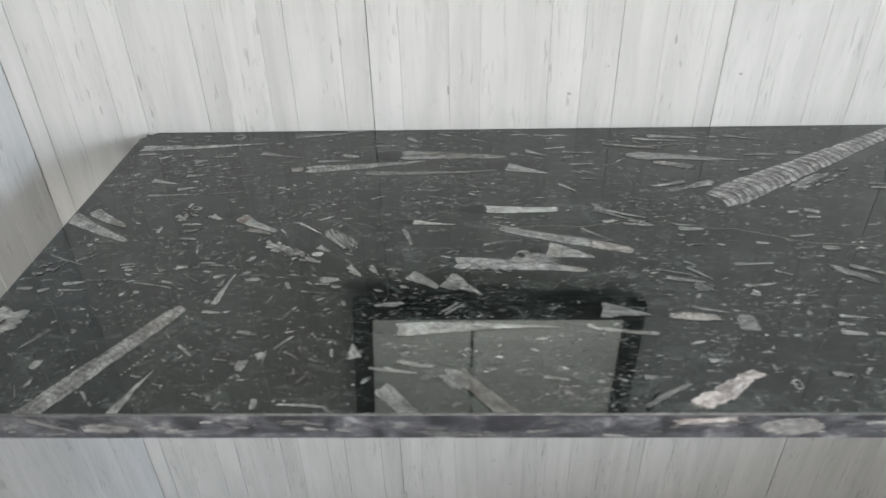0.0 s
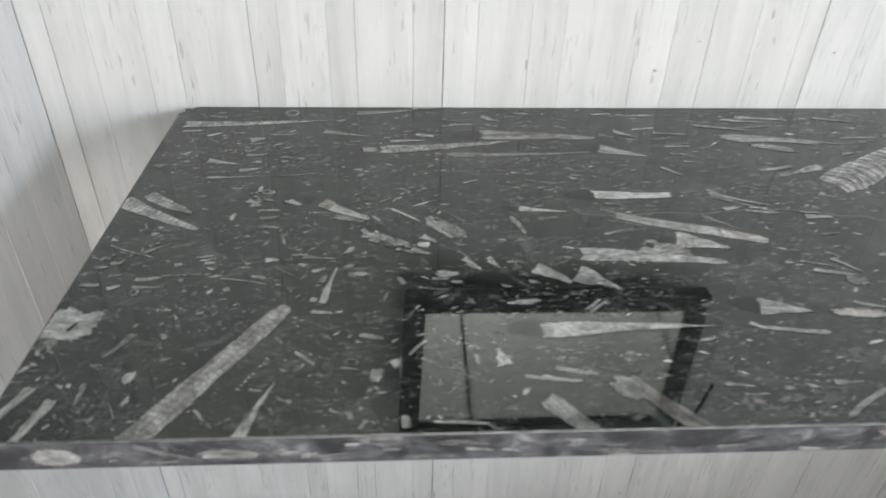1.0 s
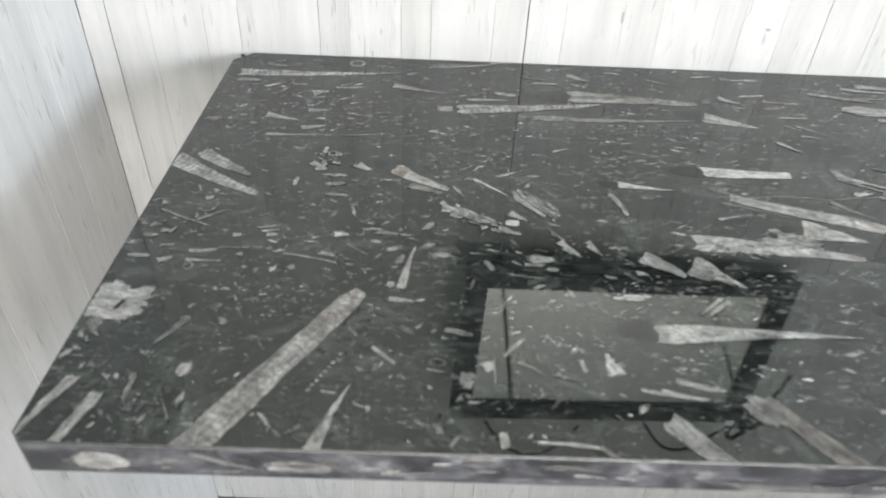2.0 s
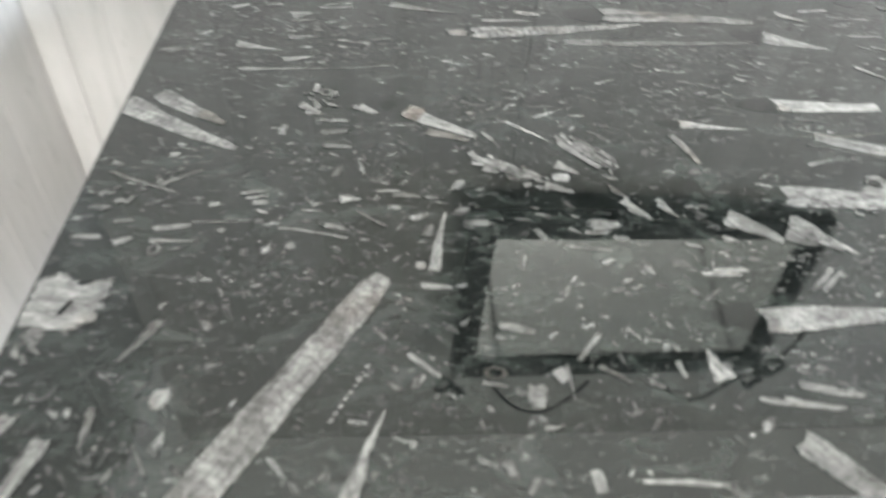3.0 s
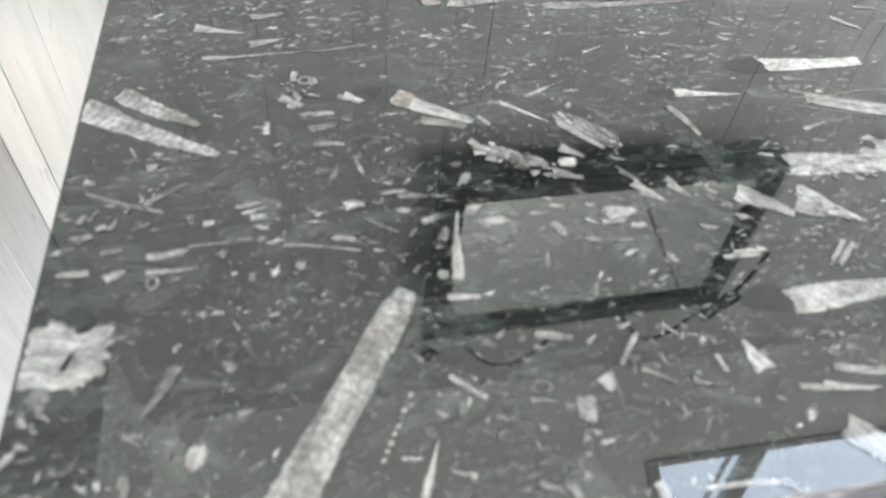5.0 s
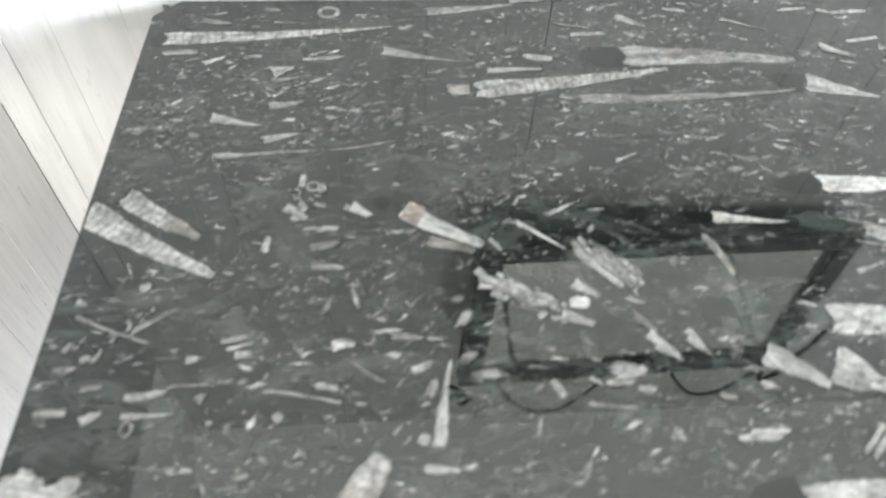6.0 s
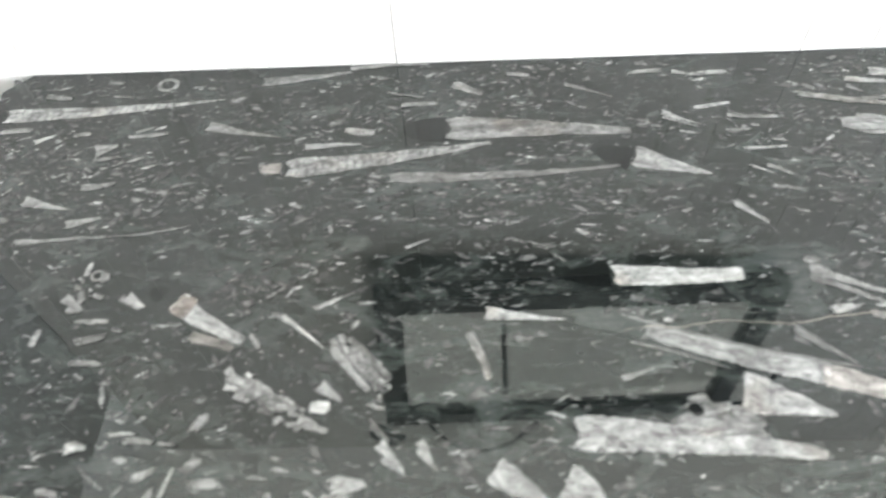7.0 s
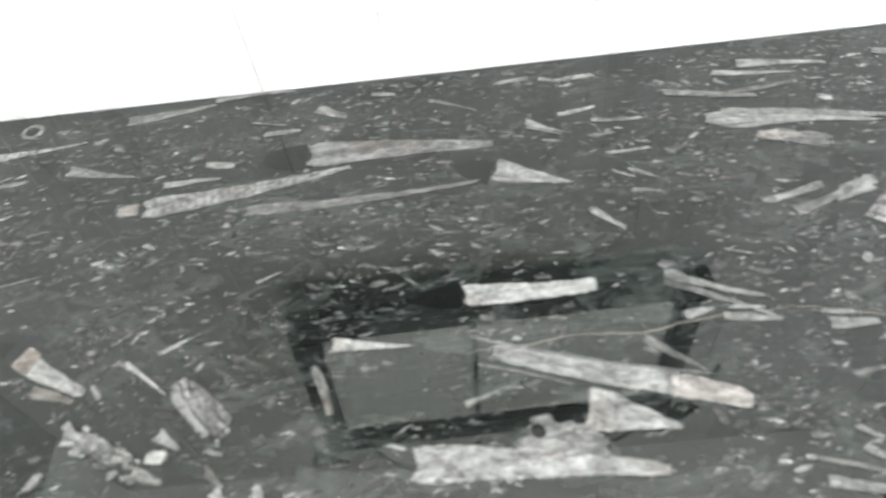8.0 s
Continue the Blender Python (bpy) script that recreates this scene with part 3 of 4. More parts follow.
fossil("tube", "grey", 0.065, -0.348, 0.031, 33, 6.1, 3.1)
fossil("tube", "pale", 0.116, -0.364, 0.017, 10, 5.9, 3.9)
fossil("tube", "pale", 0.120, -0.369, 0.016, 15, 3.9, 3.2)
fossil("tube", "pale", 0.123, -0.375, 0.011, 0, 6.0, 5.0)
fossil("cone", "pale", 0.092, -0.377, 0.008, 7, 8.1, 4.0)
fossil("tube", "pale", 0.068, -0.400, 0.025, 9, 8.1, 4.1)
fossil("tube", "grey", 0.095, -0.395, 0.030, 0, 2.0, 1.0)
fossil("cone", "pale", 0.071, -0.413, 0.031, 0, 6.0, 1.0)
fossil("tube", "grey", 0.035, -0.394, 0.013, 9, 4.9, 3.0)
fossil("cone", "pale", 0.039, -0.413, 0.013, 27, 9.4, 4.0)
fossil("tube", "grey", 0.015, -0.409, 0.019, 0, 7.0, 6.0)
fossil("ring", "grey", 0.061, -0.421, 0.008, -7, 10.8, 10.8)
fossil("tube", "grey", 0.161, -0.405, 0.048, -12, 2.9, 2.0)
fossil("tube", "grey", 0.200, -0.391, 0.026, -37, 3.0, 2.2)
fossil("blob", "pale", 0.183, -0.370, 0.016, 11, 7.9, 5.9)
fossil("blob", "pale", 0.217, -0.380, 0.010, -11, 7.3, 5.1)
fossil("blob", "pale", 0.174, -0.399, 0.018, -6, 7.1, 5.1)
fossil("oval", "pale", 0.147, -0.418, 0.008, 0, 7.0, 8.0)
fossil("blob", "grey", 0.101, -0.403, 0.008, 50, 7.4, 4.7)
fossil("blob", "pale", 0.019, -0.465, 0.048, -5, 49.0, 46.0)
fossil("blob", "grey", 0.009, -0.489, 0.012, 31, 15.6, 11.1)
fossil("cone", "grey", 0.070, -0.494, 0.037, -119, 9.5, 3.6)
fossil("oval", "pale", 0.089, -0.534, 0.016, 63, 12.5, 11.6)
fossil("cone", "pale", 0.005, -0.567, 0.056, -112, 11.5, 6.0)
fossil("cone", "pale", 0.028, -0.583, 0.058, -109, 11.0, 9.0)
fossil("tube", "grey", 0.056, -0.551, 0.025, -90, 7.0, 4.0)
fossil("blob", "grey", 0.044, -0.542, 0.008, -67, 4.5, 2.8)
fossil("tube", "pale", -0.001, -0.523, 0.012, 42, 6.4, 4.3)
fossil("tube", "pale", 0.042, -0.585, 0.006, 51, 4.2, 4.2)
fossil("blob", "grey", 0.073, -0.579, 0.012, 59, 3.6, 4.5)
fossil("tube", "grey", 0.086, -0.569, 0.022, -60, 1.4, 1.4)
fossil("ribbed", "pale", 0.1535, -0.5325, 0.208, 57.8, 27.0, 19.5)
fossil("cone", "pale", 0.198, -0.578, 0.076, 71.0, 16.5, 0.8)
for k in range(9):
    fossil("blob", "pale", 0.1815 + 0.0024 * k, -0.549 + 0.0043 * k, 0.0040, 30, 3.4, 2.8)
fossil("cone", "bright", 0.246, -0.413, 0.059, 80, 10.0, 2.0)
fossil("oval", "pale", 0.233, -0.436, 0.009, 0, 9.0, 9.0)
fossil("tube", "pale", 0.242, -0.454, 0.020, -6, 6.1, 4.1)
fossil("tube", "pale", 0.289, -0.488, 0.023, -13, 7.3, 5.3)
fossil("blob", "pale", 0.295, -0.536, 0.012, 0, 18.0, 21.0)
fossil("blob", "pale", 0.311, -0.522, 0.012, 14, 12.4, 15.3)
fossil("cone", "pale", 0.315, -0.526, 0.025, -88, 4.1, 0.0)
fossil("tube", "grey", 0.331, -0.502, 0.026, 50, 3.5, 4.2)
fossil("ring", "faint", 0.273, -0.520, 0.014, -4, 10.1, 8.1)
fossil("tube", "grey", 0.272, -0.528, 0.015, -11, 3.1, 2.0)
fossil("cone", "pale", 0.404, -0.517, 0.023, 103, 17.6, 3.1)
fossil("tube", "pale", 0.382, -0.519, 0.012, -81, 4.3, 3.1)
fossil("blob", "grey", 0.365, -0.530, 0.017, -33, 6.4, 4.1)
fossil("tube", "grey", 0.342, -0.522, 0.021, -37, 5.0, 2.8)
fossil("tube", "pale", 0.466, -0.535, 0.036, -13, 6.7, 5.8)
fossil("tube", "pale", 0.450, -0.544, 0.030, -14, 5.6, 3.4)
fossil("cone", "pale", 0.459, -0.592, 0.075, -47, 20.0, 15.0)
fossil("tube", "pale", 0.362, -0.589, 0.042, -4, 3.1, 4.1)
fossil("tube", "pale", 0.389, -0.595, 0.016, -45, 4.9, 5.7)
fossil("tube", "pale", 0.319, -0.587, 0.013, -86, 7.1, 8.1)
fossil("tube", "grey", 0.263, -0.576, 0.013, -29, 4.9, 2.2)
fossil("blob", "pale", 0.299, -0.556, 0.014, 4, 5.9, 3.0)
fossil("tube", "pale", 0.232, -0.514, 0.025, -43, 5.7, 4.2)
fossil("bent", "pale", 0.316, -0.407, 0.013, -61, 5.9, 6.8)
fossil("blob", "pale", 0.371, -0.410, 0.013, -4, 8.2, 7.1)
fossil("tube", "grey", 0.346, -0.420, 0.032, -7, 3.1, 2.1)
fossil("tube", "pale", 0.438, -0.441, 0.025, 2, 5.9, 3.9)
fossil("blob", "pale", 0.419, -0.417, 0.018, -19, 6.7, 4.1)
fossil("blob", "pale", 0.358, -0.432, 0.012, 20, 5.3, 3.4)
fossil("blob", "pale", 0.362, -0.397, 0.028, 8, 14.3, 10.5)
fossil("tube", "pale", 0.355, -0.405, 0.017, 0, 5.0, 4.0)
fossil("cone", "pale", 0.388, -0.379, 0.025, -47, 10.5, 2.1)
fossil("cone", "pale", 0.411, -0.377, 0.020, -60, 7.4, 1.4)
fossil("tube", "grey", 0.380, -0.361, 0.020, -49, 4.2, 1.4)
fossil("cone", "pale", 0.469, -0.400, 0.043, -36, 21.4, 9.2)
fossil("tube", "pale", 0.504, -0.404, 0.025, -32, 35.4, 20.4)
fossil("cone", "pale", 0.522, -0.416, 0.033, -35, 18.4, 0.6)
fossil("blob", "grey", 0.498, -0.449, 0.031, 42, 6.4, 5.0)
fossil("blob", "grey", 0.028, -0.569, 0.011, 52, 4.2, 2.8)
fossil("oval", "grey", 0.225, -0.564, 0.006, 0, 6.0, 4.0)
fossil("blob", "grey", 0.205, -0.581, 0.006, 39, 4.4, 3.6)
fossil("cone", "tan", 0.232, -0.265, 0.015, -23, 16.9, 21.0)
fossil("cone", "pale", 0.834, -0.037, 0.076, -8, 14.3, 4.1)
fossil("cone", "grey", 0.801, -0.066, 0.078, 6, 9.8, 3.9)
fossil("cone", "pale", 0.842, -0.106, 0.156, -7, 27.5, 2.0)
fossil("blob", "grey", 0.822, -0.128, 0.052, -17, 21.8, 13.9)
fossil("cone", "grey", 0.941, -0.042, 0.060, -16, 10.7, 2.2)
fossil("tube", "grey", 0.949, -0.098, 0.056, 2, 6.9, 5.9)
fossil("ribbed", "pale", 1.026, -0.117, 0.421, 32, 55.4, 20.9)
fossil("blob", "grey", 1.001, -0.094, 0.032, -7, 18.7, 7.3)
fossil("tube", "grey", 0.816, -0.192, 0.051, 20, 11.6, 6.3)
fossil("cone", "grey", 0.911, -0.144, 0.020, 18, 9.6, 5.1)
fossil("blob", "grey", 0.988, -0.177, 0.094, 35, 19.8, 13.0)
fossil("tube", "pale", 1.080, -0.188, 0.032, -7, 6.3, 4.2)
fossil("tube", "pale", 1.077, -0.198, 0.029, -4, 6.2, 4.1)
fossil("cone", "pale", 0.936, -0.258, 0.015, 11, 10.0, 5.3)
fossil("cone", "pale", 0.960, -0.256, 0.020, -18, 12.0, 8.5)
fossil("tube", "pale", 0.957, -0.271, 0.018, -3, 8.2, 4.1)
fossil("cone", "grey", 0.718, -0.268, 0.079, -29, 8.0, 2.2)
fossil("oval", "grey", 0.692, -0.245, 0.015, -16, 13.0, 11.1)
fossil("blob", "pale", 0.700, -0.277, 0.029, 10, 11.7, 4.8)
fossil("cone", "pale", 0.734, -0.285, 0.039, -9, 9.2, 4.1)
fossil("cone", "pale", 0.527, -0.481, 0.171, 1, 25.0, 1.0)
fossil("cone", "pale", 0.686, -0.457, 0.053, -10, 28.6, 2.0)
fossil("tube", "pale", 0.684, -0.488, 0.059, -8, 6.1, 7.2)
fossil("tube", "pale", 0.649, -0.481, 0.017, -31, 6.2, 3.9)
fossil("tube", "faint", 0.536, -0.578, 0.086, -50, 15.0, 20.0)
fossil("blob", "grey", 0.506, -0.556, 0.037, -44, 19.9, 25.6)
fossil("blob", "rosy", 0.749, -0.577, 0.073, 32, 18.5, 25.6)
fossil("tube", "rosy", 0.772, -0.562, 0.052, 38, 21.0, 10.0)
fossil("tube", "rosy", 0.786, -0.553, 0.028, 12, 12.0, 7.0)
fossil("tube", "grey", 0.702, -0.577, 0.057, 32, 7.8, 5.6)
fossil("cone", "pale", 0.698, -0.554, 0.028, 2, 7.9, 1.0)
fossil("cone", "pale", 0.762, -0.532, 0.023, -2, 9.1, 6.1)
fossil("tube", "grey", 0.753, -0.546, 0.014, -4, 5.1, 3.1)
fossil("ring", "pale", 0.825, -0.564, 0.009, 0, 15.0, 15.0)
fossil("blob", "pale", 0.871, -0.551, 0.023, -10, 6.3, 10.7)
fossil("blob", "grey", 0.812, -0.543, 0.016, -79, 5.7, 6.8)
fossil("cone", "pale", 0.923, -0.467, 0.039, -7, 8.4, 0.0)
fossil("tube", "pale", 0.907, -0.478, 0.017, -7, 7.4, 4.2)
fossil("tube", "pale", 0.909, -0.492, 0.026, -7, 8.4, 7.4)
fossil("tube", "pale", 0.944, -0.494, 0.027, -6, 5.3, 5.2)
fossil("blob", "tan", 0.758, -0.465, 0.059, -2, 17.1, 14.2)
fossil("cone", "pale", 0.776, -0.454, 0.040, -16, 6.6, 1.0)
fossil("blob", "grey", 0.808, -0.475, 0.026, 0, 32.0, 27.0)
fossil("tube", "grey", 0.782, -0.389, 0.034, -45, 7.1, 4.2)
fossil("cone", "grey", 0.763, -0.401, 0.045, -13, 9.4, 5.3)
fossil("blob", "grey", 0.781, -0.415, 0.027, -13, 19.9, 10.6)
fossil("tube", "pale", 0.843, -0.411, 0.035, 7, 7.7, 3.0)
fossil("blob", "pale", 0.833, -0.426, 0.014, -36, 14.6, 10.8)
fossil("tube", "pale", 0.877, -0.389, 0.021, -28, 4.5, 2.2)
fossil("tube", "pale", 0.849, -0.371, 0.046, 2, 6.9, 3.0)
fossil("oval", "pale", 0.951, -0.340, 0.024, -7, 12.5, 9.6)
fossil("tube", "pale", 0.927, -0.313, 0.031, 7, 6.6, 4.7)
fossil("blob", "pale", 0.875, -0.329, 0.023, -5, 9.2, 6.2)
fossil("cone", "pale", 0.796, -0.296, 0.033, -5, 12.2, 6.2)
fossil("blob", "grey", 0.954, -0.393, 0.062, -37, 17.4, 11.4)
fossil("tube", "grey", 0.972, -0.384, 0.039, -26, 9.4, 7.1)
fossil("tube", "pale", 0.445, -0.544, 0.049, -8, 4.9, 3.0)
fossil("tube", "pale", 0.467, -0.535, 0.040, -9, 4.9, 2.0)
fossil("tube", "grey", 0.602, -0.555, 0.026, -9, 6.1, 3.1)
fossil("blob", "pale", 0.593, -0.499, 0.015, 4, 6.9, 5.0)
fossil("tube", "pale", 0.431, -0.444, 0.027, 0, 5.0, 6.0)
fossil("tube", "grey", 0.504, -0.451, 0.028, 41, 6.6, 4.4)
fossil("tube", "grey", 0.793, -0.331, 0.022, 10, 5.7, 3.8)
fossil("blob", "grey", 0.239, -0.403, 0.016, 63, 7.6, 5.8)
fossil("blob", "grey", 0.224, -0.367, 0.027, -6, 7.0, 5.0)
fossil("blob", "pale", 0.185, -0.372, 0.019, 12, 8.0, 6.1)
fossil("cone", "pale", 0.821, -0.106, 0.139, -9, 16.4, 3.1)
fossil("blob", "tan", 0.809, -0.123, 0.048, -5, 16.3, 5.1)
fossil("tube", "grey", 0.796, -0.183, 0.049, 14, 5.8, 9.2)
fossil("blob", "pale", 0.841, -0.184, 0.051, 22, 13.9, 18.7)
fossil("cone", "pale", 0.808, -0.046, 0.070, -8, 10.3, 1.0)
fossil("cone", "grey", 0.766, -0.067, 0.078, -12, 10.2, 5.3)
fossil("tube", "grey", 0.657, -0.190, 0.030, -41, 6.5, 3.6)
fossil("tube", "grey", 0.720, -0.259, 0.064, -22, 8.9, 3.5)
fossil("oval", "pale", 0.732, -0.277, 0.034, -8, 4.1, 4.2)
fossil("oval", "grey", 0.689, -0.236, 0.014, -12, 9.2, 8.2)
fossil("oval", "grey", 0.788, -0.287, 0.030, -8, 5.2, 4.2)
fossil("blob", "grey", 0.731, -0.388, 0.014, 12, 4.9, 2.9)
fossil("tube", "grey", 0.777, -0.370, 0.017, -33, 5.0, 3.6)
fossil("tube", "grey", 0.756, -0.387, 0.044, -17, 4.4, 3.2)
fossil("blob", "grey", 0.825, -0.247, 0.009, -41, 13.6, 5.6)
fossil("cone", "grey", 0.744, -0.232, 0.026, -18, 3.2, 1.0)
fossil("bent", "grey", 0.446, -0.309, 0.039, -69, 8.3, 5.7)
fossil("cone", "pale", 0.621, -0.089, 0.029, -25, 4.5, 2.2)
fossil("tube", "grey", 0.385, -0.045, 0.031, -15, 4.1, 1.9)
fossil("blob", "pale", 0.611, -0.361, 0.034, -17, 16.4, 20.8)


def crumbled(x, y, length, angle, width, count, seed, tones, taper=0.6):
    """A shell broken into many lumps, strewn along its axis and thinning out towards one end."""
    r = random.Random(seed)
    ca, sa = math.cos(radians(angle)), math.sin(radians(angle))
    for k in range(count):
        u = (k + r.uniform(0.1, 0.9)) / count
        half = width / 2 * (1 - taper * u)
        v = r.uniform(-1, 1) * half
        along = (u - 0.5) * length
        size = r.uniform(0.16, 0.40) * (width * (1 - 0.5 * taper * u))
        fossil(r.choice(("blob", "blob", "tube", "cone")), r.choice(tones), x + along * ca - v * sa, y + along * sa + v * ca, size * r.uniform(1.0, 1.9), angle + r.gauss(0, 28), size * 900, size * r.uniform(500, 900))


fossil("blob", "grey", 0.300, -0.336, 0.058, -32, 20.0, 11.0)
crumbled(0.303, -0.338, 0.066, -33, 0.023, 34, 61, ("pale", "pale", "grey"), 0.45)
crumbled(0.312, -0.336, 0.050, -38, 0.006, 7, 62, ("grey", "tan"), 0.1)
fossil("blob", "grey", 0.366, -0.315, 0.050, -49, 15.0, 13.0)
crumbled(0.366, -0.315, 0.056, -49, 0.018, 26, 63, ("pale", "grey", "grey"), 0.2)
fossil("tube", "pale", 0.358, -0.318, 0.043, -50, 8.0, 6.0)
fossil("tube", "grey", 0.371, -0.310, 0.046, -47, 6.0, 7.0)
crumbled(0.050, -0.350, 0.030, 62, 0.016, 10, 64, ("grey", "pale"), 0.2)
crumbled(0.022, -0.371, 0.026, 30, 0.020, 9, 65, ("grey",), 0.2)
crumbled(0.009, -0.500, 0.020, -70, 0.018, 9, 66, ("grey",), 0.4)
crumbled(0.155, -0.245, 0.030, -60, 0.018, 10, 67, ("grey", "pale"), 0.2)
crumbled(0.512, -0.412, 0.044, -30, 0.016, 12, 68, ("pale", "grey"), 0.5)
crumbled(0.545, -0.377, 0.055, -3, 0.017, 26, 69, ("pale", "pale", "grey"), 0.1)
crumbled(1.010, -0.172, 0.110, 33, 0.022, 18, 73, ("pale", "grey"), 0.3)


# dark mud that fills the open ends of the larger cones
def mud_cap(x, y, angle, width, length):
    """A smooth dark dome before the wide end of a cone; angle is the way in which it bulges."""
    bm = bmesh.new()
    n = 14
    hub = bm.verts.new((0, 0, 0))
    arc = [bm.verts.new((length * math.cos(a), width / 2 * math.sin(a), 0)) for a in (math.pi * (k / n - 0.5) for k in range(n + 1))]
    for p, q in zip(arc, arc[1:]):
        bm.faces.new((hub, p, q))
    ob = part("mud_filling", bm, MUD, slab)
    ob.matrix_local = pose(x, y, TOP + 0.00019, 0, 0, angle)
    made_fossils.append((x, y, length * 2.2, angle, width))


def cavity(x, y, length, width, angle):
    """A hole in a shell, filled with dark mud."""
    bm = lump_mesh("oval", length, width, width * 0.8, 7)
    ob = part("mud_filling", bm, MUD, slab)
    ob.matrix_local = pose(x, y, TOP + 0.0006, 0, 0, angle)


cavity(0.028, -0.450, 0.0065, 0.004, 10)
cavity(0.021, -0.470, 0.013, 0.0032, 68)
cavity(0.600, -0.341, 0.016, 0.012, 20)
cavity(0.583, -0.351, 0.010, 0.010, -40)
mud_cap(0.423, -0.091, 177, 0.030, 0.038)
mud_cap(0.575, -0.131, 160, 0.026, 0.030)
mud_cap(0.543, -0.246, 179, 0.021, 0.034)
mud_cap(0.452, -0.276, 173, 0.012, 0.022)
mud_cap(0.021, -0.060, 184, 0.018, 0.010)
mud_cap(0.443, -0.479, 181, 0.022, 0.030)
mud_cap(0.661, -0.452, 170, 0.024, 0.028)
mud_cap(0.215, -0.256, 149, 0.014, 0.012)

# dark curved septa across the largest shell
def septum(parent, u, half, thick, curve):
    bm = bmesh.new()
    n = 8
    rows = []
    for i in range(n + 1):
        s = -1 + 2 * i / n
        c = u + curve * (1 - s * s)
        t = thick * (1 - 0.75 * abs(s))
        rows.append((bm.verts.new((c - t / 2, s * half, RISE + 0.00006)), bm.verts.new((c + t / 2, s * half, RISE + 0.00006))))
    for a, b_ in zip(rows, rows[1:]):
        bm.faces.new((a[0], a[1], b_[1], b_[0]))
    part("septum", bm, SEPTUM, parent)


for ob in [o for o in slab.children if o.get("label", "").startswith("large ribbed") and o.location.x > 0.6]:
    xs = [v.co.x for v in ob.data.vertices]
    length = max(xs) - min(xs)
    r = random.Random(round(length * 1000))
    w0 = max(abs(v.co.y) for v in ob.data.vertices if v.co.x < min(xs) + 0.15 * length)
    w1 = max(abs(v.co.y) for v in ob.data.vertices if v.co.x > max(xs) - 0.15 * length)
    u = 0.05
    while u < 0.70:
        half = (w0 + (w1 - w0) * u) * r.uniform(0.62, 0.92)
        if r.random() < 0.75:
            septum(ob, min(xs) + u * length, half, r.uniform(0.0018, 0.0060), 0.55 * half)
        u += r.uniform(0.022, 0.05)


# thin buff vein wandering along the slab
def vein_mesh(points, width):
    bm = bmesh.new()
    prev = None
    for i, (px, py) in enumerate(points):
        w = width * (0.6 + 0.5 * noise.noise((px * 30, py * 30, 0)))
        pair = (bm.verts.new((px, py - w, TOP + 0.0004)), bm.verts.new((px, py + w, TOP + 0.0004)))
        if prev:
            bm.faces.new((prev[0], pair[0], pair[1], prev[1]))
        prev = pair
    return bm


VEIN_COURSE = ((0.38, -0.297), (0.50, -0.298), (0.58, -0.288), (0.66, -0.288), (0.72, -0.283), (0.77, -0.280), (0.84, -0.297), (0.95, -0.331), (1.25, -0.375))


def vein_line(x0, x1, n):
    out = []
    for k in range(n + 1):
        vx = x0 + (x1 - x0) * k / n
        for (ax, ay), (bx, by) in zip(VEIN_COURSE, VEIN_COURSE[1:]):
            if ax <= vx <= bx:
                s = (vx - ax) / (bx - ax)
                base = ay + (by - ay) * s * s * (3 - 2 * s)
        out.append((vx, base + 0.004 * noise.noise((vx * 30, 4.2, 0)) + 0.0015 * noise.noise((vx * 110, 9.0, 0))))
    return out


part("vein", vein_mesh(vein_line(0.38, 0.56, 90), 0.0004), SHELL["grey"], slab, "hair-thin grey calcite vein")
part("vein", vein_mesh(vein_line(0.545, 1.22, 190), 0.00042), VEIN, slab, "thin buff calcite vein")

